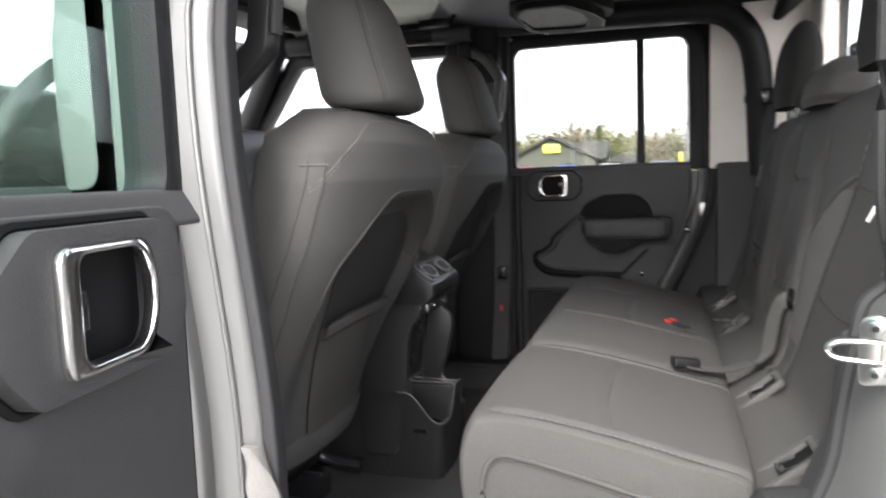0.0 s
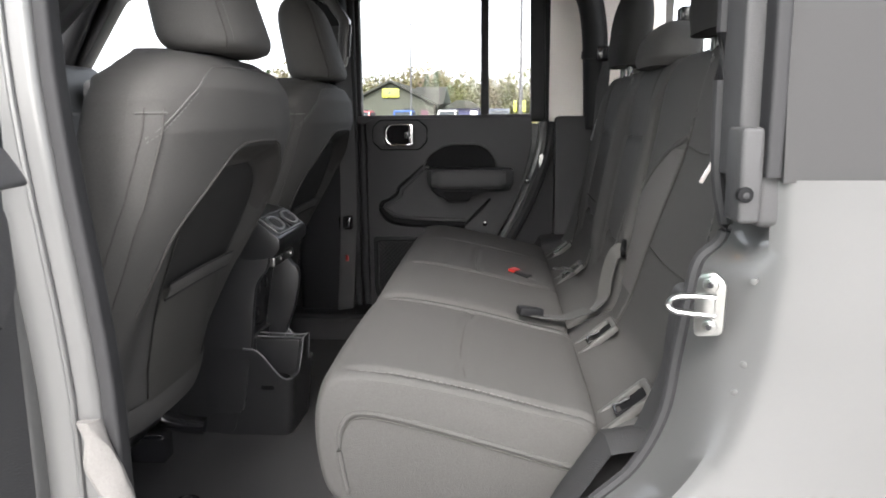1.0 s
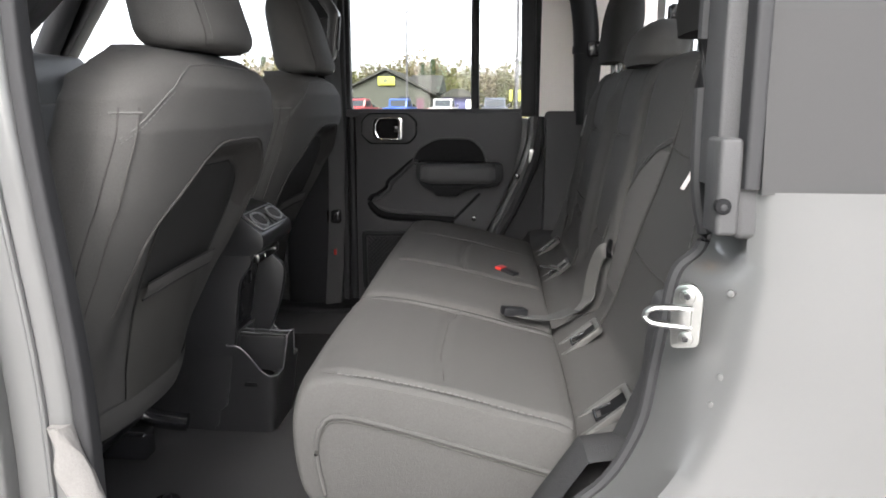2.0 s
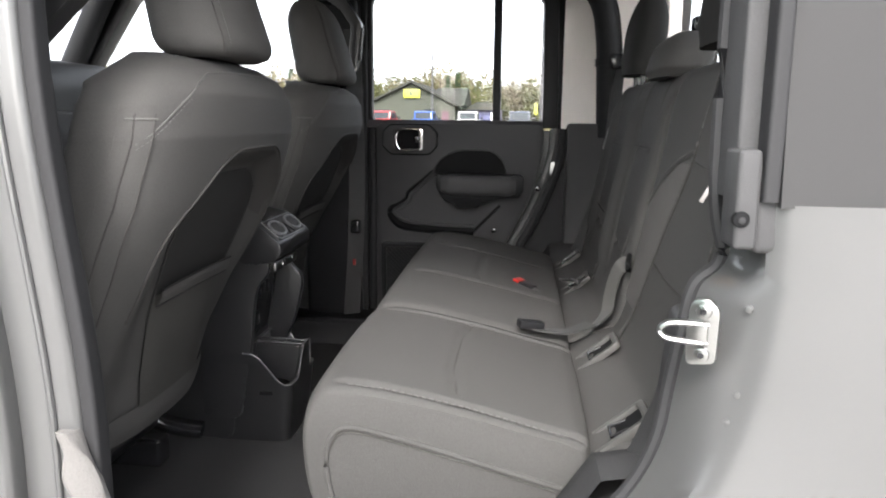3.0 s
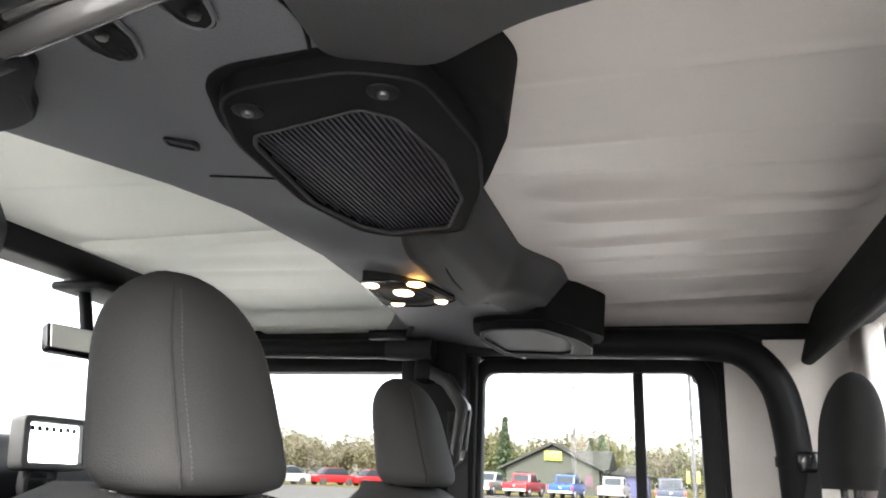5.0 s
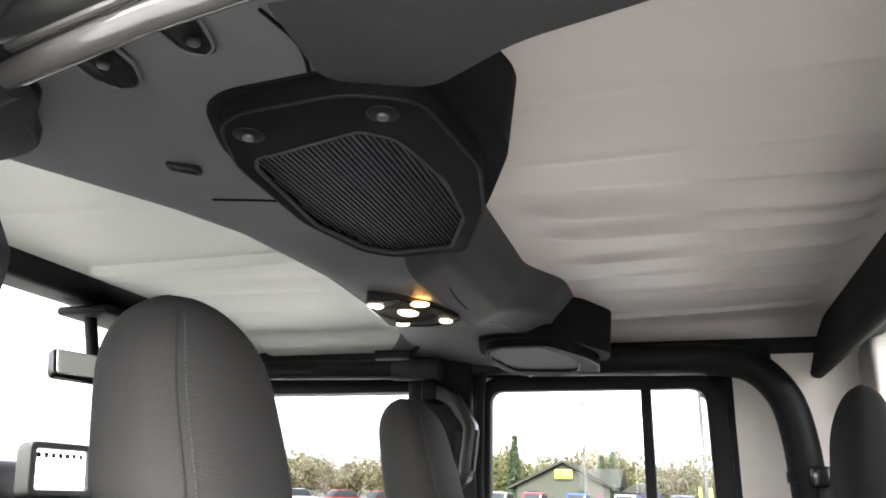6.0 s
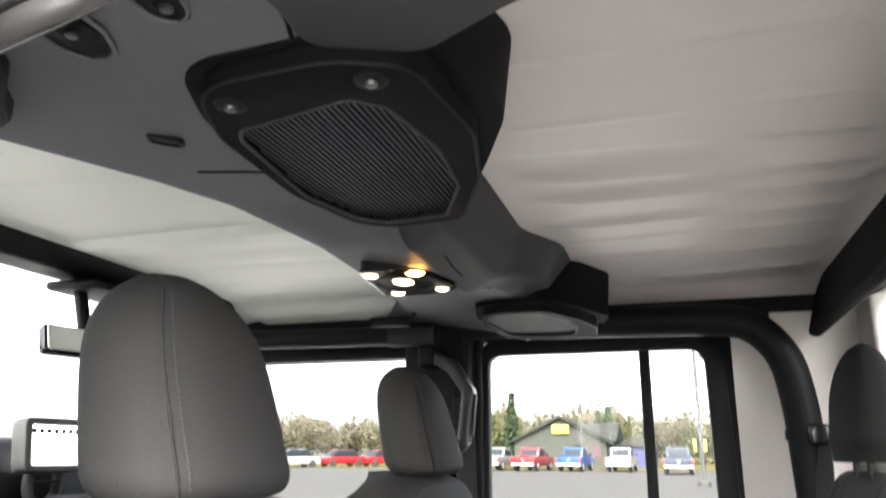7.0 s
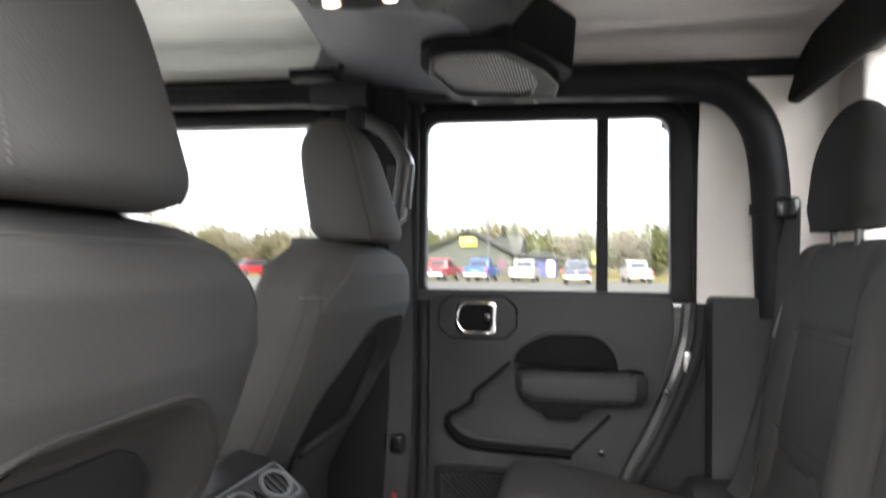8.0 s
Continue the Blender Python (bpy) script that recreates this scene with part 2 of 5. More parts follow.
# ---- the cab: floor, roof, pillars, sills ----
FLOOR_Z, BELT, ROOF_Z = 0.65, 1.24, 1.725


def structure(name, label, category):
    return thing(name, label, category, kind="structure")


floor = structure("floor", "dark grey carpeted cab floor with moulded edges", "floor")
part("carpet_floor", shell(40, 30, lambda u, v: (-0.95 + 1.85 * u, -0.69 + 1.38 * v,
     FLOOR_Z + 0.06 * step(0.55, 0.62, abs(-0.69 + 1.38 * v)) + 0.07 * step(0.14, 0.02, abs(-0.69 + 1.38 * v)) * step(0.1, 0.0, -0.95 + 1.85 * u) + 0.22 * step(0.62, 0.78, -0.95 + 1.85 * u)), closed=False), CARPET, floor)
part("floor_pan", box(-1.0, 1.0, -0.72, 0.72, 0.54, 0.62, 0.01), BLACK, floor)


def tall(points, a, b, n=24):
    """An upright prism cut into short lengths, so that it can lean."""
    bm = bmesh.new()
    rows = [[bm.verts.new((x, y, a + (b - a) * k / n)) for x, y in points] for k in range(n + 1)]
    for lo, hi in zip(rows, rows[1:]):
        for k in range(len(points)):
            bm.faces.new((lo[k - 1], lo[k], hi[k], hi[k - 1]))
    bm.faces.new(rows[0])
    bm.faces.new(rows[-1])
    return bm


def shear(bm):
    """The pillar's lean: its foot stands further back, and its head bends into the roof rail."""
    for v in bm.verts:
        v.co.x += 0.03 * step(1.34, 0.95, v.co.z) + 0.85 * max(v.co.z - 1.40, 0) ** 1.5
    return bm


def side(s):
    """One side of the body; s is -1 for the side with the open door and 1 for the far one."""
    name = "wall_left" if s < 0 else "wall_right"
    wall = structure(name, "grey painted body side with door openings and black trim", "body side")
    lo, hi = sorted((s * 0.725, s * 0.785))
    # sill under the doors
    part("rocker", prism(rounded([(lo, 0.46), (hi, 0.46), (hi, 0.70), (lo, 0.70)], 0.015), "x", -1.1, 1.0), PAINT, wall)
    lo2, hi2 = sorted((s * 0.60, s * 0.745))
    part("sill_trim", prism(rounded([(lo2, 0.655), (hi2, 0.655), (hi2, 0.712), (lo2, 0.712)], 0.012), "x", -0.9, 0.66), BLACK, wall)
    # pillar between the doors: painted shell with a stepped flange, black trim within
    yy = lambda a, b: sorted((s * a, s * b))
    a, b = yy(0.715, 0.765)
    lean = lambda bm: shear(bm) if s < 0 else bm
    part("pillar_shell", lean(tall(rounded([(0.05, a), (0.172, a), (0.172, b), (0.05, b)], 0.012), 0.5, 1.70)), PAINT, wall)
    a, b = yy(0.705, 0.742)
    part("pillar_flange", lean(tall(rounded([(0.164, a), (0.232, a), (0.232, b), (0.164, b)], 0.010), 0.5, 1.69)), PAINT, wall)
    a, b = yy(0.695 if s > 0 else 0.712, 0.735)
    part("pillar_seal", lean(tall(rounded([(0.228, a), (0.245, a), (0.245, b), (0.228, b)], 0.005), 0.66, 1.69)), RUBBER, wall)
    a, b = yy(0.655, 0.716)
    e = 0.226 if s > 0 else 0.175
    part("pillar_trim", lean(tall(rounded([(0.07, a), (e, a), (e, b), (0.07, b)], 0.02), 0.66, 1.68)), BLACK, wall)
    if s < 0:
        part("pillar_bead", shear(tube([(0.207, -0.7435, 0.70 + 0.048 * k) for k in range(20)], 0.0035, 8)), PAINT, wall)
    # roof rail
    a, b = yy(0.69, 0.765)
    part("roof_rail", prism(rounded([(a, 1.665), (b, 1.665), (b, 1.75), (a, 1.75)], 0.02), "x", -0.5, 1.05), PAINT if s < 0 else BLACK, wall)
    a, b = yy(0.665, 0.70)
    part("rail_seal", prism(rounded([(a, 1.630), (b, 1.630), (b, 1.67), (a, 1.67)], 0.012), "x", -0.42, 0.86), RUBBER if s > 0 else PAINT, wall)
    if s > 0:
        part("rail_flange", box(-0.48, 0.90, 0.735, 0.768, 1.63, 1.70, 0.004), BLACK, wall)
    # rear quarter: jamb sloping forward to the sill, outer skin behind it
    jamb = [(0.862, 1.215), (0.860, 1.150), (0.838, 1.122), (0.830, 1.08), (0.822, 1.03), (0.812, 0.97), (0.785, 0.915), (0.74, 0.87), (0.69, 0.80), (0.65, 0.70), (0.64, 0.60)]
    edge = [(0.868, 1.210), (0.870, 1.165), (0.870, 1.130), (0.865, 1.08), (0.858, 1.035), (0.84, 0.985), (0.812, 0.935), (0.77, 0.885), (0.725, 0.81), (0.685, 0.70), (0.672, 0.60)]
    made = bmesh.new()
    inner = smooth_path([(x, s * 0.705, z) for x, z in jamb], 5)
    mid = smooth_path([(x + 0.012, s * 0.748, z) for x, z in jamb], 5)
    outer = smooth_path([(x, s * 0.772, z) for x, z in edge], 5)
    turn = smooth_path([(x + 0.016, s * 0.785, z - 0.006) for x, z in edge], 5)
    back = [Vector((p.x + 0.20, s * 0.60, p.z)) for p in inner]
    skin = [Vector((1.9, s * (0.785 + 0.012 * math.sin((p.z - 0.6) / 0.6 * 3.0)), p.z)) for p in turn]
    far = [Vector((max(p.x, 1.0), s * 0.79, p.z)) for p in turn]
    rows = [back, inner, mid, outer, turn, far, skin] if s < 0 else [outer, turn, far, skin]
    vs = [[made.verts.new(p) for p in row] for row in rows]
    for q in range(len(vs) - 1):
        for i in range(len(vs[0]) - 1):
            made.faces.new((vs[q][i], vs[q][i + 1], vs[q + 1][i + 1], vs[q + 1][i]))
    part("quarter_panel", made, PAINT, wall)
    part("belt_ledge", prism(rounded([(s * 0.70, 1.188), (s * 0.778, 1.188), (s * 0.776, 1.206), (s * 0.70, 1.210)], 0.004), "x", 0.882, 1.9), RUBBER, wall)
    # seal along the jamb
    if s < 0:
        part("opening_seal", tube(smooth_path([(x - 0.004, s * 0.70, z) for x, z in [(0.850, 1.64), (0.850, 1.45), (0.850, 1.22)] + jamb[1:]], 6), 0.0065, 8), RUBBER, wall)
        part("sill_shield", prism(rounded([(0.70, 0.70), (0.70, 0.795), (0.75, 0.850), (0.80, 0.918), (0.826, 0.985), (0.834, 1.08), (0.87, 1.08), (0.87, 0.70)], 0.012), "y", -0.70, -0.602, 0.006), TRIM, wall, "charcoal plastic sill shield")
    if s > 0:
        part("jamb_panel", prism([(0.56, 0.60), (0.97, 0.60), (0.97, 1.25), (0.865, 1.25), (0.865, 1.68), (0.72, 1.68), (0.72, 1.585), (0.77, 1.545), (0.77, 1.25), (0.735, 1.16), (0.68, 1.01), (0.60, 0.86)], "y", 0.752, 0.770), RUBBER, wall)
    return wall


wall_left = side(-1)
wall_right = side(1)

# upper rear quarters: hardtop shell outside, liner inside, black garnish at the jamb
for s in (-1, 1):
    top = structure("hardtop_side_1" if s < 0 else "hardtop_side_2", "dark grey textured hardtop quarter with pale liner inside", "hardtop")
    a = [(s * 0.785, 1.202), (s * 0.765, 1.5), (s * 0.735, 1.72), (s * 0.70, 1.765), (s * 0.695, 1.755), (s * 0.725, 1.715), (s * 0.752, 1.5), (s * 0.77, 1.202)]
    part("shell", prism(a, "x", 0.874, 1.12), HARDTOP, top)
    a = [(s * 0.755, 1.24), (s * 0.742, 1.5), (s * 0.715, 1.70), (s * 0.70, 1.722), (s * 0.695, 1.718), (s * 0.705, 1.69), (s * 0.735, 1.5), (s * 0.747, 1.24)]
    part("liner", prism(a, "x", 0.875 if s < 0 else 0.786, 1.06), PANEL_GREY, top, "pale beige-grey moulded liner")
    a, b = sorted((s * 0.70, s * 0.758)) if s < 0 else (0.752, 0.768)
    part("jamb_post", prism(rounded([(0.846, a), (0.872, a), (0.872, b), (0.846, b)], 0.004), "z", 1.205, 1.70), TRIM, top)
    a, b = sorted((s * 0.757, s * 0.783))
    part("jamb_seal", prism(rounded([(0.861, a), (0.874, a), (0.874, b), (0.861, b)], 0.004), "z", 1.206, 1.70), RUBBER, top)
    a, b = sorted((s * 0.66, s * 0.735))
    part("quarter_trim", prism(rounded([(0.80 if s > 0 else 0.90, 0.70), (0.97, 0.70), (0.97, 1.255), (0.80 if s > 0 else 0.90, 1.255)], 0.015), "y", a, b), BLACK if s < 0 else TRIM, top, "charcoal plastic quarter trim")


# roof liner: front panels and rear panel, with ribs
def ribs(x, y):
    z = 0.0
    for c, w, h, k in ((-0.042, 0.026, 0.014, 0.05), (0.042, 0.018, 0.013, 0.0), (0.160, 0.013, 0.010, -0.07), (0.265, 0.010, 0.004, -0.07), (0.378, 0.013, 0.010, -0.06), (0.55, 0.012, 0.009, -0.15)):
        z += h * math.exp(-((y - c - k * (x - 0.72)) / w) ** 2)
    z += 0.0025 * math.exp(-((y + 0.355) / 0.008) ** 2) + 0.002 * math.exp(-((y + 0.21) / 0.008) ** 2)
    return z * step(0.47, 0.57, x) * step(0.945, 0.905, x)


ceiling = structure("ceiling", "pale grey moulded hardtop roof liner with ribs", "ceiling")


def rear_liner(u, v):
    x, y = 0.40 + 0.68 * u, -0.715 + 1.43 * v
    z = ROOF_Z - 0.035 * step(0.62, 0.715, abs(y)) - 0.05 * step(0.96, 1.08, x) - ribs(x, y) + 0.004 * step(-0.124, -0.098, y + 0.08 * (0.72 - x)) * step(0.66, 0.64, y) * step(0.965, 0.95, x)
    return x, y, z


def front_liner(u, v):
    x, y = -0.44 + 0.72 * u, -0.70 + 1.40 * v
    z = ROOF_Z + 0.01 - 0.03 * step(0.55, 0.70, abs(y)) - 0.02 * step(-0.30, -0.44, x)
    z -= 0.014 * step(0.040, 0.056, y) * step(-0.34, -0.31, x)
    for c, w, h in ((0.14, 0.03, 0.006), (0.235, 0.018, 0.005), (0.38, 0.020, 0.006)):
        z += h * math.exp(-((y - c - 0.10 * (x + 0.1)) / w) ** 2) * step(-0.33, -0.29, x)
    z -= 0.004 * math.exp(-((y + 0.19 - 0.1 * x) / 0.012) ** 2)
    return x, y, z


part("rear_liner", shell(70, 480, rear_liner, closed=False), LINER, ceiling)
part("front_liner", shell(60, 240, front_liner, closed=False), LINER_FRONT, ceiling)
part("roof_shell", box(-0.46, 1.12, -0.72, 0.72, 1.765, 1.80, 0.015), HARDTOP, ceiling)

# front end: header, windscreen, cowl; back: header, bulkhead, window
front = structure("windscreen_wall", "black windscreen header, pillars and cowl with clear windscreen", "windscreen")
part("header", prism(rounded([(-0.47, 1.70), (-0.38, 1.695), (-0.34, 1.735), (-0.38, 1.765), (-0.47, 1.765)], 0.012), "y", -0.70, 0.70), BLACK, front)
for s in (-1, 1):
    part("windscreen_pillar", tube([(-0.42, s * 0.67, 1.74), (-0.74, s * 0.70, 1.18)], 0.035, 10), BLACK, front)
    part("sun_visor_pad", box(-0.455, -0.335, min(s * 0.12, s * 0.52), max(s * 0.12, s * 0.52), 1.672, 1.69, 0.008), BLACK, front)
part("cowl", box(-1.10, -0.66, -0.76, 0.76, 0.60, 1.17, 0.03), PAINT, front)
w = part("windscreen", prism([(-0.44, 1.71), (-0.445, 1.705), (-0.765, 1.175), (-0.76, 1.18)], "y", -0.66, 0.66), GLASS, front, smooth=False)
w.visible_shadow = False
rear = structure("rear_wall", "black cab rear wall with sliding rear window", "rear wall")
part("bulkhead", box(1.03, 1.07, -0.74, 0.74, 0.60, 1.27, 0.01), BLACK, rear)
part("header_pad", prism(rounded([(0.931, 1.613), (0.950, 1.606), (1.025, 1.668), (1.06, 1.680), (1.06, 1.735), (0.965, 1.735)], 0.010), "y", -0.64, 0.685), DEEP, rear)
for y0, y1 in ((-0.74, -0.60), (0.60, 0.74)):
    part("corner_post", box(1.03, 1.07, y0, y1, 1.25, 1.74, 0.01), PANEL_GREY, rear)
for y in (-0.20, 0.20):
    part("slider_frame", box(1.035, 1.06, y - 0.012, y + 0.012, 1.265, 1.69, 0.004), GLOSS, rear)
    part("slider_latch", box(1.01, 1.04, y - 0.02, y + 0.02, 1.44, 1.47, 0.005), GLOSS, rear)
w = part("rear_glass", box(1.045, 1.050, -0.60, 0.60, 1.265, 1.69), GLASS, rear, smooth=False)
w.visible_shadow = False


# ---- rear doors ----
def rear_door(name, label):
    """A rear door of the far side, closed: hinge edge at x = 0.225, inner face towards -y."""
    d = structure(name, label, "car door")
    skin = [(0.225, 0.68), (0.225, 1.235), (0.772, 1.235), (0.768, 1.18), (0.745, 1.09), (0.70, 0.98), (0.655, 0.90), (0.62, 0.80), (0.60, 0.70), (0.59, 0.68)]
    part("outer_skin", prism(rounded([(x + (0.02 if x > 0.3 else 0), z) for x, z in skin], 0.02), "y", 0.742, 0.775, 0.006), PAINT, d)
    inner = [(0.270, 0.69), (0.270, 1.252), (0.738, 1.252), (0.736, 1.17), (0.715, 1.08), (0.672, 0.98), (0.63, 0.90), (0.595, 0.80), (0.575, 0.69)]
    part("trim_panel", prism(rounded(inner, 0.022), "y", 0.700, 0.744, 0.006), TRIM, d, "charcoal moulded door trim")
    part("hinge_seal", tube([(0.256, 0.722, 0.70), (0.256, 0.722, 1.25)], 0.013, 10), RUBBER, d)
    # painted return edge, hinge-side seal
    part("edge_flange", tube(smooth_path([(x + 0.012, 0.735, z) for x, z in [(0.758, 1.24), (0.752, 1.17), (0.725, 1.08), (0.682, 0.98), (0.64, 0.90), (0.605, 0.80)]], 5), 0.014, 8), PAINT, d)
    part("edge_seal", tube(smooth_path([(x + 0.036, 0.728, z) for x, z in [(0.758, 1.24), (0.752, 1.17), (0.725, 1.08), (0.682, 0.98), (0.64, 0.90), (0.605, 0.80)]], 5), 0.013, 8), RUBBER, d)
    # window frame with rounded corners, divider and two panes
    out = rounded([(0.236, 1.240), (0.776, 1.240), (0.768, 1.630), (0.236, 1.630)], [0.01, 0.01, 0.06, 0.04], 6)
    inn = rounded([(0.257, 1.256), (0.733, 1.256), (0.729, 1.596), (0.258, 1.596)], [0.02, 0.02, 0.035, 0.03], 6)
    part("window_frame", ring(out, inn, "y", 0.712, 0.744, 0.005), BLACK, d)
    part("divider", prism(rounded([(0.594, 0.718), (0.617, 0.718), (0.617, 0.745), (0.594, 0.745)], 0.006), "z", 1.245, 1.61), BLACK, d)
    for a, b, n in ((0.245, 0.597, "glass_pane"), (0.614, 0.74, "glass_pane")):
        g = part(n, box(a, b, 0.730, 0.734, 1.245, 1.605), GLASS_GREEN if name == "door_1" else GLASS, d, smooth=False)
        g.visible_shadow = False
    part("sill_strip", prism(rounded([(0.698, 1.238), (0.742, 1.238), (0.742, 1.259), (0.712, 1.262)], 0.006), "x", 0.242, 0.735), TRIM, d)
    # handle: bezel with a recess, plated D-shaped pull
    o = rounded([(0.291, 1.190), (0.293, 1.228), (0.312, 1.246), (0.418, 1.246), (0.441, 1.226), (0.441, 1.190), (0.420, 1.168), (0.314, 1.168)], 0.006, 3)
    i = rounded([(0.322, 1.189), (0.322, 1.226), (0.330, 1.236), (0.398, 1.236), (0.405, 1.226), (0.405, 1.187), (0.398, 1.178), (0.330, 1.178)], 0.006, 4)
    bez = part("handle_bezel", ring(o, i, "y", 0.6870, 0.702, 0.0045), TRIM, d)
    part("bezel_gap", tube([(0.366 + (x - 0.366) * 1.02, 0.7000, 1.207 + (z - 1.207) * 1.035) for x, z in o], 0.0032, 6, closed=True), DEEP, bez)
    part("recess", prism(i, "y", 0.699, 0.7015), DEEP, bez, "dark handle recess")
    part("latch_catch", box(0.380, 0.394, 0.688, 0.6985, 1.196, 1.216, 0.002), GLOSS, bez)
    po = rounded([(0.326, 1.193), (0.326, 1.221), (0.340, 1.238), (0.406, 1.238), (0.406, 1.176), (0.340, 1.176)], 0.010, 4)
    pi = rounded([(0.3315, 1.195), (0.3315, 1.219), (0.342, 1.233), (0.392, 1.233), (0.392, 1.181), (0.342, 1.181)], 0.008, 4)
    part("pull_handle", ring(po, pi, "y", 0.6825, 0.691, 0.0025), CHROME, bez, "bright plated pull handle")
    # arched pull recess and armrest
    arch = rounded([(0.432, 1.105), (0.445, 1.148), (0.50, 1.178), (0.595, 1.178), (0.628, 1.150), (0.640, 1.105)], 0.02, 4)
    # flush plate, near-black for a hollow's shade; the raised rim suggests depth
    part("arm_recess_shade", prism(arch, "y", 0.696, 0.702, 0.001), DEEP, d, "flat arch coloured near-black for a shaded armrest pocket")
    big = [(0.535 + (x - 0.535) * 1.05, 1.130 + (z - 1.130) * 1.10) for x, z in arch]
    part("recess_rim", ring(big, arch, "y", 0.686, 0.702, 0.004), TRIM, d)
    arm = part("armrest", shell(24, 24, lambda u, v: arm_point(u, v)), TRIM, d, "padded armrest")
    part("armrest_cap", prism(rounded([(0.655, 1.060), (0.655, 1.116), (0.686, 1.113), (0.686, 1.066)], 0.012), "y", 0.640, 0.705, 0.006), BLACK, arm)
    part("armrest_shell", prism(rounded([(0.446, 1.114), (0.444, 1.080), (0.462, 1.050), (0.49, 1.035), (0.575, 1.035), (0.60, 1.048), (0.68, 1.052), (0.68, 1.114)], 0.012), "y", 0.652, 0.703, 0.008), BLACK, arm)
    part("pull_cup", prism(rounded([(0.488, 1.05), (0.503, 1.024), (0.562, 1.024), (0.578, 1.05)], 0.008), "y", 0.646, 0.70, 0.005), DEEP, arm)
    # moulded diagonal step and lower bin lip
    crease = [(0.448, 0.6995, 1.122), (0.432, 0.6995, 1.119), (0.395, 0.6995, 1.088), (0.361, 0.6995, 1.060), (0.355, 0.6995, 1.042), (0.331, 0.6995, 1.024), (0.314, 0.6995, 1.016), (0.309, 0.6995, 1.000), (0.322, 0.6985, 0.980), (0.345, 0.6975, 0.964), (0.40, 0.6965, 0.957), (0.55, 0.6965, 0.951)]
    # near-black tubes paint the shade along the moulded creases
    part("crease_shade", tube(smooth_path(crease, 5), [0.0045 + 0.0075 * step(0.45, 0.75, k / 55) for k in range(56)], 8), DEEP, d)
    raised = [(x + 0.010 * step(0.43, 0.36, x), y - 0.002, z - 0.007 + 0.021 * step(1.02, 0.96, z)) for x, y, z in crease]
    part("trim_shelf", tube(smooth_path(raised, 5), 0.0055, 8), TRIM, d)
    part("lower_crease_shade", tube([(0.622, 0.6995, 1.026), (0.585, 0.6995, 0.988), (0.548, 0.6995, 0.950)], 0.004, 8), DEEP, d)
    # mesh map net in a framed pocket
    po = rounded([(0.283, 0.72), (0.283, 0.917), (0.45, 0.917), (0.45, 0.72)], [0.05, 0.012, 0.012, 0.012], 5)
    pi = rounded([(0.297, 0.734), (0.297, 0.902), (0.436, 0.902), (0.436, 0.734)], [0.042, 0.008, 0.008, 0.008], 5)
    net = part("map_net", ring(po, pi, "y", 0.692, 0.703, 0.003), BLACK, d, "stretch net pocket")
    bm = None
    for k in range(-10, 22):
        for sgn in (1, -1):
            x0, z0 = 0.30 + k * 0.012, 0.745 if sgn > 0 else 0.90
            a, b = max(0.30 - x0, 0), min(0.434 - x0, 0.155)
            if b > a:
                bm = tube([(x0 + a, 0.6955, z0 + sgn * a), (x0 + b, 0.696, z0 + sgn * b)], 0.0016, 4, bm=bm)
    part("netting", bm, BLACK, net)
    for x, z in ((0.726, 1.075), (0.606, 0.955)):
        part("trim_screw", cyl((x, 0.697, z), (0, 1, 0), 0.007, 0.008, 12, 0.001), GLOSS, d)
    return d


def arm_point(u, v):
    a, b = squircle(u, 0.030, 0.028, 3.5)
    taper = 0.75 + 0.25 * step(0.0, 0.12, v) * step(1.0, 0.92, v)
    return 0.460 + 0.205 * v, 0.655 + a * taper, 1.086 + b * taper


door_far = rear_door("door_2", "closed rear door with charcoal trim, armrest and two-pane window")
door_open = rear_door("door_1", "open rear door with charcoal trim and bright pull handle")
OPEN = 82
door_open.matrix_basis = Matrix.Translation((0.378, -0.985, -0.018)) @ Matrix.Rotation(radians(-OPEN), 4, "Z") @ Matrix.Diagonal((1, -1, 1, 1)) @ Matrix.Translation((-0.240, -0.700, 0))


# ---- front doors, closed ----
for s in (1, -1):
    fd = structure("door_3" if s > 0 else "door_4", "closed front door with black trim and clear window", "car door")
    a, b = sorted((s * 0.70, s * 0.77))
    part("door_shell", box(-0.72, 0.085, a, b, 0.66, 1.235, 0.02), PAINT, fd)
    a, b = sorted((s * 0.685, s * 0.702))
    part("trim_panel", box(-0.70, 0.07, a, b, 0.68, 1.24, 0.008), TRIM, fd)
    out = rounded([(-0.74, 1.225), (0.13, 1.225), (0.13, 1.635), (-0.45, 1.635)], [0.01, 0.01, 0.05, 0.03], 6)
    inn = rounded([(-0.66, 1.25), (0.098, 1.25), (0.096, 1.596), (-0.425, 1.596)], [0.02, 0.02, 0.04, 0.02], 6)
    a, b = sorted((s * 0.705, s * 0.765))
    part("window_frame", ring(out, inn, "y", a, b, 0.005), BLACK, fd)
    a, b = sorted((s * 0.732, s * 0.736))
    g = part("glass_pane", prism([(-0.68, 1.24), (0.105, 1.24), (0.105, 1.61), (-0.43, 1.61)], "y", a, b), GLASS, fd, smooth=False)
    g.visible_shadow = False


# ---- seats ----
def seat_face(z):
    """How far back the rear of a front backrest lies at a height."""
    return lerp([(0.83, 0.112), (0.86, 0.118), (0.92, 0.136), (1.0, 0.172), (1.08, 0.212), (1.16, 0.246), (1.24, 0.268), (1.29, 0.268), (1.315, 0.256), (1.33, 0.236), (1.342, 0.195)], z)


def seat_half(z):
    return lerp([(0.83, 0.175), (0.86, 0.190), (0.95, 0.214), (1.05, 0.236), (1.13, 0.248), (1.19, 0.252), (1.24, 0.251), (1.275, 0.242), (1.30, 0.222), (1.318, 0.192), (1.33, 0.158), (1.342, 0.09)], z)


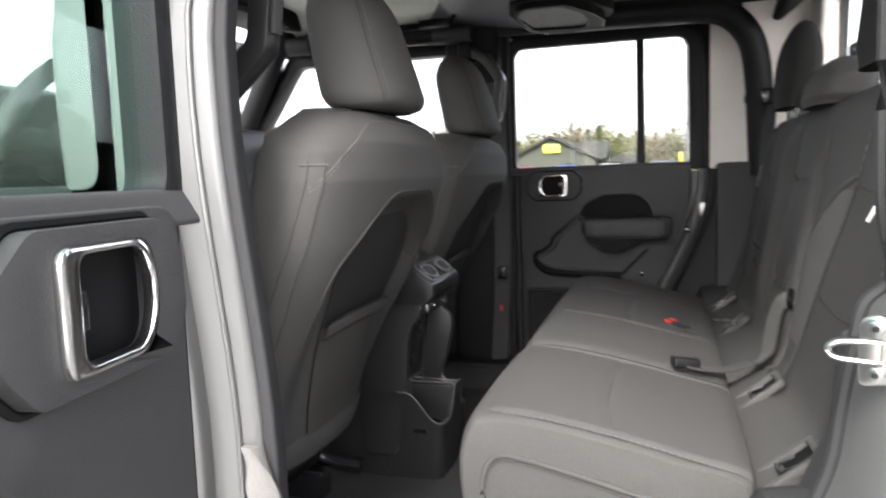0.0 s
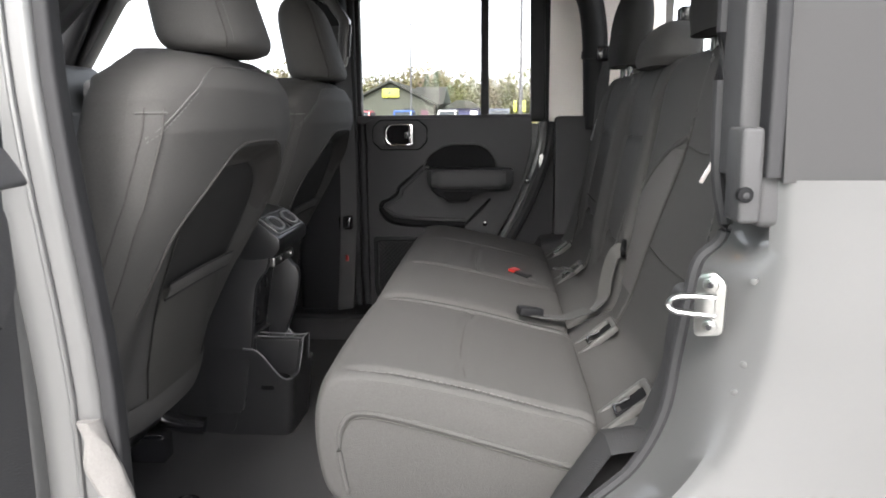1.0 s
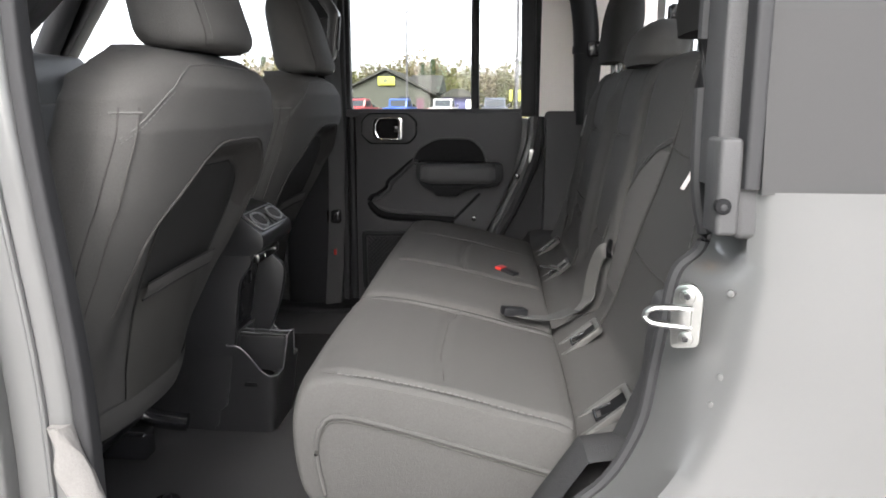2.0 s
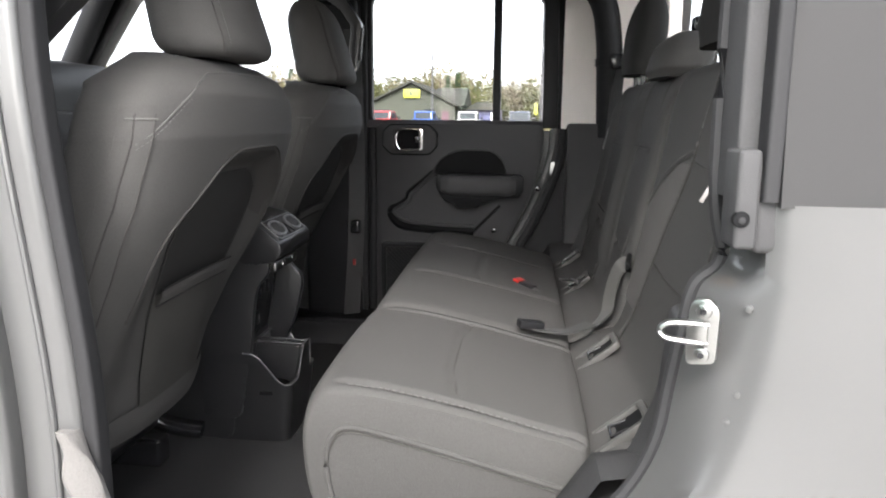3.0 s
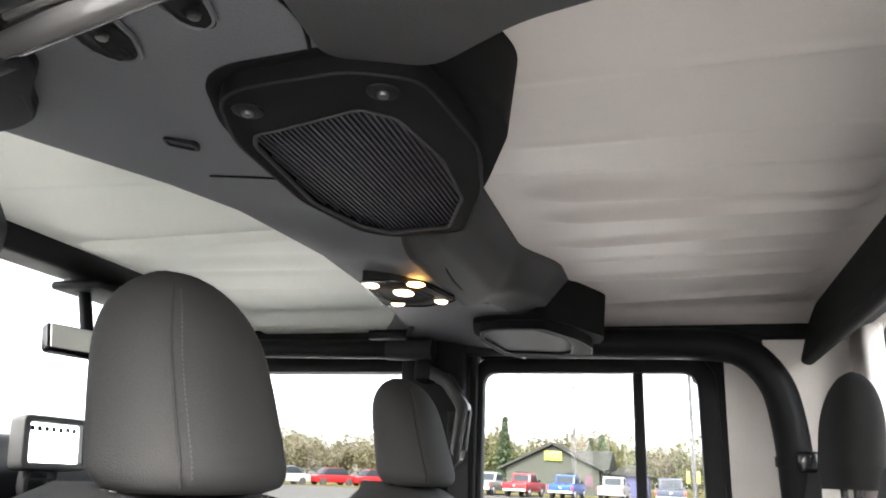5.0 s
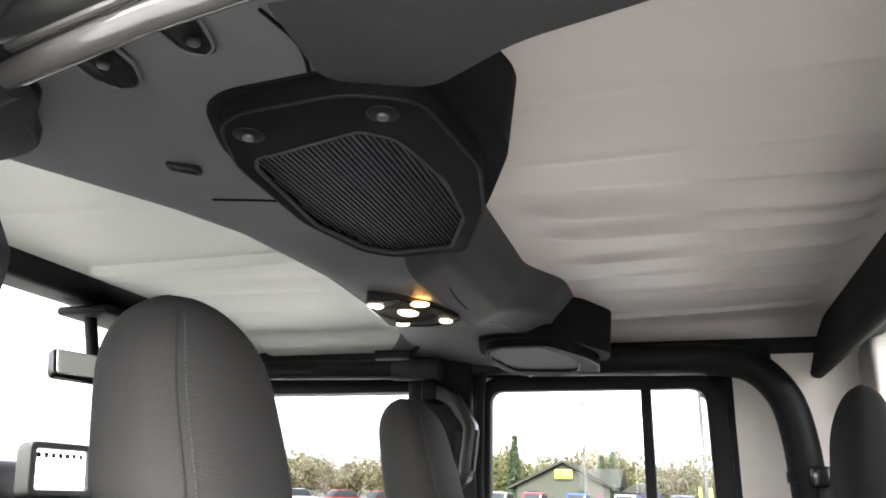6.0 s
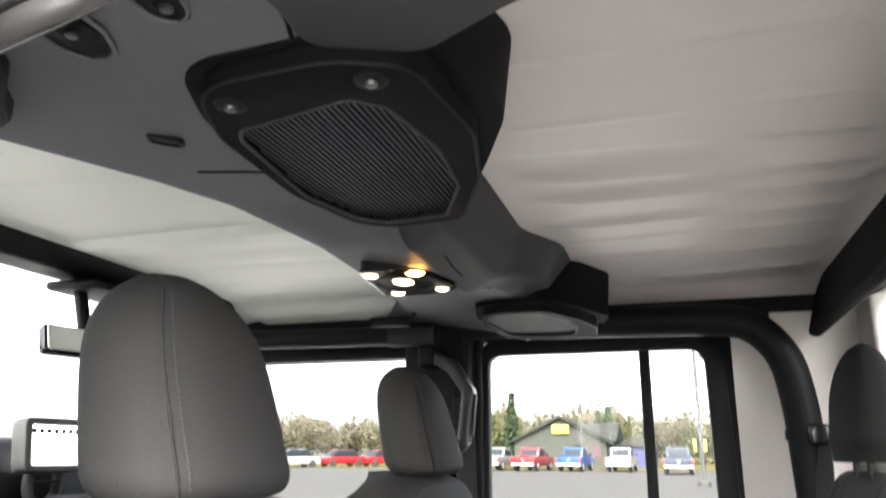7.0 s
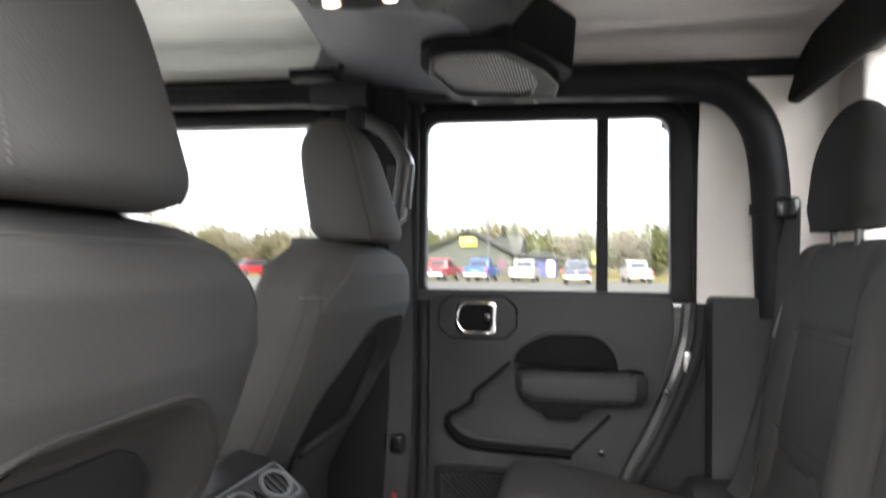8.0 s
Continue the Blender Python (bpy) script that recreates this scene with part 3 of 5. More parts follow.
def seat_deep(z):
    return lerp([(0.83, 0.11), (1.0, 0.15), (1.15, 0.14), (1.25, 0.13), (1.30, 0.12), (1.342, 0.05)], z)


def seat_mid(z):
    return 0.014 * step(1.10, 1.26, z)


def arch_top(q):
    """Height of the arch's lip at a distance from the middle."""
    return lerp([(0.0, 1.222), (0.07, 1.220), (0.105, 1.206), (0.15, 1.170), (0.182, 1.135), (0.20, 1.10)], q)


def recess(y, z):
    """Depth of the knee scoop in the seat's back."""
    q = abs(y - 0.012)
    a = step(0.0, 0.030, arch_top(q) - z)
    b = step(0.200, 0.120, q)
    return 0.034 * a * b * (0.25 + 0.75 * step(0.84, 1.06, z))


def rear_x(y, z, off=0.0):
    w, d = seat_half(z), seat_deep(z)
    q = min(abs(y - seat_mid(z)) / w, 0.999)
    return seat_face(z) - d / 2 + d / 2 * (1 - q ** 4.2) ** (1 / 4.2) - 0.026 * q ** 2.4 - recess(y, z) + off


def back_point(u, v):
    z = 0.83 + 0.512 * v
    w, d = seat_half(z), seat_deep(z)
    x, y = squircle(u, d / 2, w, 4.2)
    if x > 0:
        return rear_x(y + seat_mid(z), z), y + seat_mid(z), z
    return x + seat_face(z) - d / 2 - 0.026 * (abs(y) / w) ** 2.4, y + seat_mid(z), z


def head_point(u, v):
    """Front head restraint: rounded, narrower at the top."""
    z = 1.336 + 0.194 * v
    t = v
    low = math.sqrt(1 - max(1 - t / 0.14, 0) ** 2)
    w = 0.101 * (1 - 0.20 * t ** 2.4) * (1 - max(t - 0.45, 0) ** 3.0 / 0.19) ** 0.5 * (0.80 + 0.20 * low)
    d = 0.064 * (1 - 0.20 * t) * (1 - max(t - 0.60, 0) ** 2.6 / 0.102) ** 0.5 * (0.62 + 0.38 * low)
    x, y = squircle(u, d, w, 3.2)
    x -= 0.010 * (y / max(w, 0.01)) ** 2 * (1 if x > 0 else -0.3)
    return 0.218 + x - 0.048 * t, y, z


def thread_line(points, size=0.0009, bm=None, gap=0.005):
    """A row of short stitches along points."""
    p = [Vector(q) for q in points]
    on = []
    for a, b in zip(p, p[1:]):
        n = max(int((b - a).length / gap), 1)
        for k in range(n):
            on.append((a.lerp(b, k / n), a.lerp(b, (k + 0.62) / n)))
    for a, b in on:
        bm = tube([a, b], size, 5, bm=bm)
    return bm


def front_seat(label):
    st = thing("front_seat", label, "car seat", "front seats")
    back = part("backrest", shell(220, 130, back_point), FABRIC, st)
    # dark lining of the scoop, with a bound lip, map pocket across its lower half
    edge = [(0.875, 0.088), (0.95, 0.100), (1.05, 0.116), (1.10, 0.126), (1.135, 0.122), (1.160, 0.104), (1.180, 0.074), (1.188, 0.05)]
    def lining(u, v):
        z = 0.875 + 0.313 * v
        y = 0.012 + (2 * u - 1) * lerp(edge, z)
        return rear_x(y, z, 0.0028), y, z
    part("arch_lining", shell(44, 64, lining, closed=False), FABRIC_DARK, st, "dark lining of the arched recess")
    # sheet under the lip, its darker cloth painting the overhang's shade
    def brow(u, v):
        q = (2 * u - 1) * 0.168
        low = lerp([(0.0, 1.184), (0.05, 1.184), (0.074, 1.176), (0.104, 1.156), (0.122, 1.128), (0.150, 1.112), (0.168, 1.106)], abs(q))
        z = low + (arch_top(abs(q)) - 0.005 - low) * v
        return rear_x(0.012 + q, z, 0.0016), 0.012 + q, z
    part("arch_shade_band", shell(44, 14, brow, closed=False), FABRIC_SEAM_SHADE, st)
    part("lining_edge", tube([lining(0.0, k / 40) for k in range(41)] + [lining(k / 20, 1.0) for k in range(1, 21)] + [lining(1.0, 1 - k / 40) for k in range(1, 41)], 0.0018, 6), FABRIC_DARK, st)
    lip = [(0.192, 1.02), (0.194, 1.07), (0.191, 1.11), (0.180, 1.137), (0.150, 1.170), (0.105, 1.206), (0.07, 1.220), (0.03, 1.222)]
    lip = [(-q, z) for q, z in lip] + [(q, z) for q, z in reversed(lip)]
    part("arch_lip", tube(smooth_path([(rear_x(0.012 + q, z, 0.0004), 0.012 + q, z) for q, z in lip], 5), 0.0018, 8), FABRIC_SEAM_SHADE, st)
    def sheet(u, v):
        z = 0.872 + 0.163 * v + 0.006 * v * (1 - (2 * u - 1) ** 2)
        y = 0.012 + (2 * u - 1) * (0.092 + 0.022 * v)
        return rear_x(y, z, 0.005 + 0.007 * math.sin(v * 2.4) * (1 - (2 * u - 1) ** 4)), y, z
    part("map_pocket", shell(28, 22, sheet, closed=False), FABRIC_POCKET, st, "charcoal cloth map pocket")
    def band(u, v):
        z = 1.022 + 0.022 * v + 0.006 * (1 - (2 * u - 1) ** 2)
        y = 0.012 + (2 * u - 1) * 0.116
        return rear_x(y, z, 0.0135 + 0.002 * math.sin(v * 3.14)), y, z
    part("pocket_band", shell(28, 6, band, closed=False), FABRIC_BAND, st)
    for k in (0.0, 1.0):
        part("band_edge", tube([band(i / 28, k) for i in range(29)], 0.0016, 6), FABRIC_DARK, st)
    def hem(u, v):
        z = 0.832 + 0.042 * v
        y = 0.006 + (2 * u - 1) * seat_half(z) * 0.90
        return rear_x(y, z, 0.004 + 0.003 * math.sin(v * 3.14)), y, z
    part("lower_hem", shell(30, 8, hem, closed=False), FABRIC, st)
    # doubled pleat down each shoulder, ending in a short tag
    for s in (-1, 1):
        def pleat(u, v):
            z = 0.90 + 0.365 * v
            y = s * (seat_half(z) * 0.975 - 0.004 + 0.013 * (u - 0.5)) + seat_mid(z)
            return rear_x(y, z, 0.0012), y, z
        part("pleat", shell(4, 50, pleat, closed=False), FABRIC, st)
        for u in (0.0, 1.0):
            part("pleat_seam", tube([pleat(u, k / 50) for k in range(51)], 0.0012, 6), FABRIC_SEAM_SHADE, st)
        part("pleat_tag", tube([pleat(u, 0.985) for u in (-0.2, 0.2, 0.5, 0.8, 1.2)], 0.0018, 6), THREAD, st)
    yoke = []
    for k in range(61):
        q = -1 + k / 30
        z = 1.318 - 0.028 * max(abs(q) - 0.35, 0) ** 1.6 - 0.26 * max(abs(q) - 0.66, 0) ** 1.2
        y = q * seat_half(z) * 0.975 + seat_mid(z)
        yoke.append((rear_x(y, z, 0.0004), y, z))
    part("yoke_seam", tube(yoke, 0.0010, 6), THREAD, st)
    part("yoke_stitch", thread_line([(x + 0.0004, y, z - 0.005) for x, y, z in yoke], 0.0007), THREAD, st)
    # head restraint on two posts
    head = part("headrest", shell(72, 40, head_point), FABRIC, st)
    for s in (-1, 1):
        line = []
        for k in range(36):
            t = 0.03 + 0.87 * k / 35
            a = head_point(0.13 if s > 0 else 0.87, t)
            line.append((a[0] + 0.0012, a[1], a[2]))
        part("headrest_seam", tube(line, 0.0012, 6), FABRIC_SEAM_SHADE, head)
    stitch = [head_point(0.115, 0.06 + 0.82 * k / 40) for k in range(41)]
    part("headrest_stitch", thread_line([(x + 0.0006, y, z) for x, y, z in stitch], 0.0008), THREAD, head)
    stitch = [head_point(0.885, 0.06 + 0.82 * k / 40) for k in range(41)]
    part("headrest_stitch", thread_line([(x + 0.0006, y, z) for x, y, z in stitch], 0.0008), THREAD, head)
    for y in (-0.07, 0.07):
        part("headrest_post", cyl((0.19, y, 1.325), (0, 0, 1), 0.006, 0.04, 12), GLOSS, head)
        part("post_collar", cyl((0.19, y, 1.333), (0, 0, 1), 0.014, 0.012, 16, 0.002), GLOSS, head)
    # cushion, side shield, runners
    part("cushion", shell(40, 24, lambda u, v: ((lambda a: (-0.16 + a[0], a[1], 0.82 + 0.09 * v * (1 if v < 0.9 else 1)))(squircle(u, 0.25 * (1 - 0.15 * max(v - 0.8, 0) * 3), 0.25 * (1 - 0.15 * max(v - 0.8, 0) * 3), 4)))), FABRIC_DARK, st)
    part("seat_frame", box(-0.34, 0.0, -0.20, 0.20, 0.72, 0.83, 0.02), BLACK, st)
    for y in (-0.20, 0.20):
        part("runner", box(-0.34, 0.0, y - 0.02, y + 0.02, 0.648, 0.70, 0.006), GLOSS, st)
    foot = part("runner_foot", tube(smooth_path([(-0.09, 0.262, 0.745), (-0.065, 0.268, 0.712), (-0.040, 0.275, 0.692), (-0.005, 0.283, 0.680), (0.030, 0.290, 0.674)], 5), 0.020, 12, 0.8), GLOSS, st, "glossy black runner foot")
    return st


seat_left = front_seat("charcoal cloth front seat with arched map pocket behind")
seat_left.location = (0.056, -0.388, 0.004)
copy_thing(seat_left, pose(0.005, 0.382, 0.006))


# rear bench: cushions
def cushion_section():
    """Outline of the bench cushion, front to back, in x and z."""
    pts = [(0.468, 0.765), (0.436, 0.80), (0.426, 0.88), (0.442, 0.935), (0.475, 0.948), (0.53, 0.943), (0.62, 0.925), (0.70, 0.905), (0.752, 0.892), (0.765, 0.87), (0.765, 0.785), (0.60, 0.765)]
    return pts


CUSH = smooth_path([(x, 0, z) for x, z in cushion_section()] + [(0.468, 0, 0.765)], 12)[:-1]


def cushion(y0, y1, seam, name_label, soft=0.035):
    st = thing("rear_bench", name_label, "car seat", "rear bench")
    n = len(CUSH)
    cx, cz = 0.60, 0.868

    def at(u, v):
        p = CUSH[int(round(u * n)) % n]
        y = y0 + (y1 - y0) * v
        e = min(y - y0, y1 - y) / soft
        k = 1.0 if e >= 1 else math.sqrt(max(1 - (1 - e) ** 2, 0.0)) * 0.12 + 0.88
        x, z = cx + (p.x - cx) * (0.93 + 0.07 * (k - 0.88) / 0.12), cz + (p.z - cz) * k
        if p.z > 0.88 and seam:
            mid = (y0 + y1) / 2
            z -= 0.003 * math.exp(-((x - (0.597 + 0.010 * step(0.06, 0.15, abs(y - mid)))) / 0.005) ** 2) * step(0.165, 0.15, abs(y - mid))
            z -= 0.006 * math.exp(-((abs(y - mid) - (0.155 if y1 - y0 > 0.5 else 0.172 if y < mid else 0.150)) / 0.0045) ** 2) * step(0.46, 0.49, x)
            z += 0.006 * math.cos((y - mid) / (y1 - y0) * math.pi)
        return x, y, z

    part("cushion", shell(n, 120, at), FABRIC, st)
    return st


LIFT = 0.018
c1 = cushion(-0.585, -0.205, True, "single charcoal cloth rear seat beside the open door")
c2 = cushion(-0.195, 0.605, True, "double-width charcoal cloth rear seat with middle headrest")
# piped side panel of the cushion beside the door
side_line = smooth_path([(0.468, -0.586, 0.80), (0.460, -0.586, 0.85), (0.466, -0.586, 0.885), (0.49, -0.586, 0.899), (0.56, -0.586, 0.885), (0.66, -0.586, 0.858), (0.742, -0.586, 0.835)], 6)
part("side_piping", tube(side_line, 0.0034, 8), FABRIC, c1)
# darker line below the piping, painted as the shade along its stitching
part("piping_shade", tube([p + Vector((0.001, 0.0, -0.0065)) for p in side_line], 0.0014, 6), FABRIC_POCKET, c1)
part("front_seam", thread_line(smooth_path([(0.448, -0.575, 0.934), (0.50, -0.578, 0.938), (0.60, -0.578, 0.92), (0.70, -0.578, 0.899), (0.75, -0.578, 0.888)], 6), 0.0012), THREAD, c1)
def cush_top(x, y, y0, y1):
    return lerp([(0.475, 0.9475), (0.53, 0.943), (0.62, 0.9255), (0.70, 0.905), (0.752, 0.892)], x) + 0.006 * math.cos((y - (y0 + y1) / 2) / (y1 - y0) * math.pi)


for st, y0, y1, q in ((c1, -0.585, -0.205, 0.145), (c2, -0.195, 0.605, 0.155)):
    mid = (y0 + y1) / 2
    line = [(0.597 + 0.010 * step(0.06, 0.15, abs(d)), mid + d) for d in [-q + 2 * q * k / 30 for k in range(31)]]
    part("cross_seam", tube([(x, y, cush_top(x, y, y0, y1) - 0.0030) for x, y in line], 0.0012, 6), FABRIC_POCKET, st)
    for sgn in (-1, 1):
        y = mid + sgn * (q if st is c2 else 0.150 if sgn > 0 else 0.172)
        line = [(0.485 + 0.255 * k / 30, y) for k in range(31)]
        part("long_seam", tube([(x, y, cush_top(x, y, y0, y1) - 0.0050) for x, y in line], 0.0012, 6), FABRIC_POCKET, st)
        part("long_stitch", thread_line([(x, y + sgn * 0.007, cush_top(x, y, y0, y1) - 0.001) for x, y in line], 0.0009, gap=0.006), THREAD, st)
part("base_frame", box(0.50, 0.84, -0.56, -0.205, 0.645, 0.77, 0.015), BLACK, c1, "black metal base")
part("base_frame", box(0.50, 0.84, -0.195, 0.58, 0.645, 0.77, 0.015), BLACK, c2, "black metal base")


# rear bench: backrests
def back_section():
    return [(0.748, 0.858), (0.795, 0.884), (0.838, 0.902), (0.857, 0.945), (0.868, 1.0), (0.885, 1.10), (0.905, 1.20), (0.922, 1.29), (0.945, 1.328), (0.985, 1.33), (1.01, 1.29), (1.015, 1.10), (1.0, 0.90), (0.90, 0.86)]


BACK = smooth_path([(x, 0, z) for x, z in back_section()] + [(0.748, 0, 0.858)], 10)[:-1]


def bench_back(y0, y1, panels, st):
    n = len(BACK)

    def at(u, v):
        p = BACK[int(round(u * n)) % n]
        y = y0 + (y1 - y0) * v
        e = min(y - y0, y1 - y) / 0.03
        k = 1.0 if e >= 1 else 0.80 + 0.20 * math.sqrt(max(1 - (1 - e) ** 2, 0))
        x, z = 0.945 + (p.x - 0.945) * k, 1.1 + (p.z - 1.1) * (0.97 + 0.03 * (k - 0.8) / 0.2)
        if p.x < 0.945 and z > 0.91:
            for c, w in panels:
                off = abs(y - c)
                x += 0.007 * math.exp(-((off - w) / 0.006) ** 2) * step(0.93, 0.96, z)
                if off < w:
                    x += 0.006 * math.exp(-((z - (1.00 + 0.10 * off)) / 0.005) ** 2) + 0.006 * math.exp(-((z - (1.205 - 0.06 * off)) / 0.005) ** 2)
                x -= 0.010 * step(w, w + 0.05, off) * step(w + 0.11, w + 0.07, off) * step(0.9, 1.0, z) * step(1.31, 1.25, z)
        return x, y, z

    part("backrest", shell(n, 130, at), FABRIC, st)
    return st


b1 = bench_back(-0.575, -0.115, [], c1)


def insert_point(u, v):
    z = 0.955 + 0.235 * v
    a = lerp([(0.95, -0.225), (1.05, -0.275), (1.15, -0.337), (1.205, -0.358)], z) + 0.003
    b = lerp([(0.95, -0.128), (1.11, -0.130), (1.152, -0.19), (1.186, -0.27), (1.205, -0.354)], z) - 0.003
    return bench_x(z) - 0.0006 - 0.004 * math.sin(u * 3.14) * math.sin(v * 3.14), a + (b - a) * u, z


b2 = bench_back(-0.105, 0.625, [(0.06, 0.09), (0.40, 0.12)], c2)


def bench_x(z):
    return lerp([(0.902, 0.838), (0.945, 0.857), (1.0, 0.868), (1.1, 0.885), (1.2, 0.905), (1.29, 0.922), (1.315, 0.932)], z) - 0.001


def bench_seam(points, st, stitched=False):
    run = smooth_path([(bench_x(z), y, z) for y, z in points], 8)
    part("back_seam", tube(run, 0.0011, 6), FABRIC_POCKET, st)
    if stitched:
        part("back_stitch", thread_line([p + Vector((-0.001, 0, 0.006)) for p in run], 0.0010, gap=0.007), THREAD, st)


part("back_insert", shell(24, 40, insert_point, closed=False), FABRIC_IN, c1, "lighter cloth insert")
bench_seam([(-0.364, 1.312), (-0.358, 1.205), (-0.337, 1.150), (-0.275, 1.05), (-0.225, 0.95), (-0.21, 0.90)], c1, True)
bench_seam([(-0.358, 1.196), (-0.44, 1.190), (-0.545, 1.194)], c1)
bench_seam([(-0.270, 1.042), (-0.39, 1.036), (-0.545, 1.040)], c1)
bench_seam([(-0.358, 1.205), (-0.27, 1.186), (-0.19, 1.152), (-0.13, 1.11)], c1, True)
bench_seam([(-0.52, 1.31), (-0.545, 1.19), (-0.545, 1.04), (-0.53, 0.90)], c1, True)
for q in (0.23, 0.55):
    bench_seam([(q, 1.31), (q + (0.03 if q > 0.4 else -0.03), 1.18), (q + (0.02 if q > 0.4 else -0.02), 1.04), (q, 0.90)], c2, True)
bench_seam([(0.20, 1.196), (0.39, 1.190), (0.57, 1.196)], c2)
bench_seam([(0.21, 1.042), (0.39, 1.036), (0.57, 1.042)], c2)
bench_seam([(-0.10, 1.11), (-0.04, 1.06), (-0.005, 1.0), (0.0, 0.94)], c2, True)
bench_seam([(-0.10, 1.200), (0.0, 1.198), (0.19, 1.198)], c2)


def rear_headrest(y, z0, h, w, d, mat, seat, label, lean=0.02):

    def at(u, v):
        t = v
        k = math.sqrt(max(1 - max(t - 0.45, 0) ** 2 / 0.305, 0.01)) * (0.86 + 0.14 * step(0, 0.2, t))
        a, b = squircle(u, d * k, w * k * (1 - 0.10 * t), 2.8)
        return 0.945 + a + lean * t, y + b, z0 + h * v

    st = part("headrest", shell(48, 26, at), mat, seat, label)
    for q in (-0.05, 0.05):
        part("post", cyl((0.945, y + q, z0 - 0.01), (0, 0, 1), 0.006, 0.05, 10), GLOSS, st)
    return st


# outer headrests take a darker cloth than the bench, for their backlit shade
rear_headrest(-0.36, 1.345, 0.19, 0.105, 0.042, FABRIC_DARK, c1, "rear headrest raised on posts, cloth darkened for backlight")
rear_headrest(0.425, 1.349, 0.19, 0.112, 0.042, FABRIC_DARK, c2, "rear headrest raised on posts, cloth darkened for backlight")
rear_headrest(0.02, 1.322, 0.082, 0.112, 0.048, FABRIC, c2, "low charcoal cloth middle headrest")


c1.location.z = c2.location.z = LIFT


# child-seat anchor bezels in the bench gap
def anchor(x, y, z):
    st = thing("anchor_bezel", "dark plastic child-seat anchor surround with steel loop", "anchor", "anchor bezels")
    o = rounded([(-0.042, -0.030), (0.042, -0.030), (0.042, 0.030), (-0.042, 0.030)], 0.010, 4)
    i = rounded([(-0.033, -0.021), (0.033, -0.021), (0.033, 0.021), (-0.033, 0.021)], 0.006, 4)
    part("surround", ring(o, i, "z", -0.003, 0.007, 0.002), ANCHOR_GREY, st)
    part("well", prism(i, "z", -0.002, 0.001), DEEP, st)
    part("mark", prism([(-0.029, -0.016), (-0.029, -0.003), (-0.019, -0.010)], "z", 0.0012, 0.0022), LINER, st, "small white child-seat mark", smooth=False)
    part("loop", tube([(0.012, -0.014, 0.001), (-0.010, -0.014, 0.006), (-0.010, 0.014, 0.006), (0.012, 0.014, 0.001)], 0.0025, 8), GLOSS, st)
    st.matrix_basis = pose(x - 0.002, y, z - 0.006, 0, -40, 0)
    return st


for y in (-0.245, -0.530, 0.235, 0.515):
    anchor(0.803, y, 0.893 + LIFT)


# ---- console ----
console = thing("centre_console", "black plastic centre console end with vents, sockets and cup holders", "console")
tower = [(-0.42, 0.655), (0.13, 0.655), (0.150, 0.82), (0.164, 0.90), (0.176, 0.97), (0.188, 1.0), (0.15, 1.06), (0.05, 1.11), (-0.42, 1.07)]
part("tower", prism(rounded(tower, 0.02), "y", -0.078, 0.078, 0.008), SATIN, console)
cheek = [(0.08, 0.70), (0.150, 0.70), (0.176, 0.838), (0.182, 0.90), (0.190, 0.955), (0.216, 0.985), (0.214, 1.02), (0.08, 1.05)]
part("side_cheek", prism(rounded(cheek, 0.015), "y", -0.090, -0.074, 0.006), SATIN, console)
wing = [(0.08, 0.70), (0.150, 0.70), (0.202, 0.838), (0.214, 0.870), (0.226, 0.925), (0.226, 0.950), (0.205, 0.968), (0.19, 1.02), (0.08, 1.05)]
part("side_cheek", prism(rounded(wing, 0.012), "y", 0.072, 0.090, 0.006), SATIN, console)


def holder_point(u, v):
    """Tapered box: outer wall, lip cut down to a notch behind each cup, inner wall."""
    x, y = squircle(u, 1.0, 1.0, 9.0)
    top = 0.830 - 0.062 * step(0.0, 0.9, x) * step(0.20, 0.48, abs(y))
    if v <= 0.5:
        z = 0.648 + (top - 0.648) * v / 0.5
        k = (z - 0.648) / 0.18
        return 0.158 + 0.016 * k + x * (0.080 + 0.002 * k), y * (0.072 + 0.020 * k), z
    z = top - (top - 0.752) * (v - 0.5) / 0.5
    k = (z - 0.648) / 0.18
    return 0.158 + 0.016 * k + x * (0.072 + 0.002 * k), y * (0.065 + 0.020 * k), z


holder = part("cup_holder", shell(160, 28, holder_point), SATIN, console, "black cup holder box")
part("holder_divider", box(0.12, 0.246, -0.012, 0.012, 0.75, 0.826, 0.004), SATIN, holder)
part("holder_back", box(0.095, 0.158, -0.084, 0.084, 0.72, 0.8315, 0.005), SATIN, holder)
for s in (-1, 1):
    edge = [holder_point(k / 160, 0.5) for k in range(160)]
    edge = [p for p in edge if p[1] * s > 0.012 and p[0] > 0.158]
    loop = edge + [(0.244, s * 0.012, 0.829), (0.160, s * 0.012, 0.832), (0.160, s * 0.086, 0.832)]
    part("holder_rim", tube(sorted(loop, key=lambda p: math.atan2(p[0] - 0.20, p[1] - s * 0.05)), 0.0017, 6, closed=True), VENTGREY, holder)
    part("holder_well", cyl((0.200, s * 0.050, 0.752), (0, 0, 1), 0.036, 0.008, 24), DEEP, holder)
    part("holder_knob", cyl((0.178, s * 0.068, 0.795), (0, 1, 0), 0.008, 0.014, 14, 0.004), BEZEL, holder)
head = [(0.196, 1.076), (0.240, 1.040), (0.240, 1.020), (0.224, 1.004), (0.17, 1.0), (0.12, 1.05), (0.15, 1.086)]
vent = part("vent_head", prism(rounded(head, 0.007), "y", -0.094, 0.094, 0.006), SATIN, console)
tilt = pose(0.2165, 0.0, 1.0590, 0, 39.3, 0)
part("vent_plate", moved(prism(rounded([(-0.024, -0.084), (0.024, -0.080), (0.024, 0.080), (-0.024, 0.084)], 0.008), "z", -0.002, 0.0035, 0.0012), tilt), TRIM, vent)
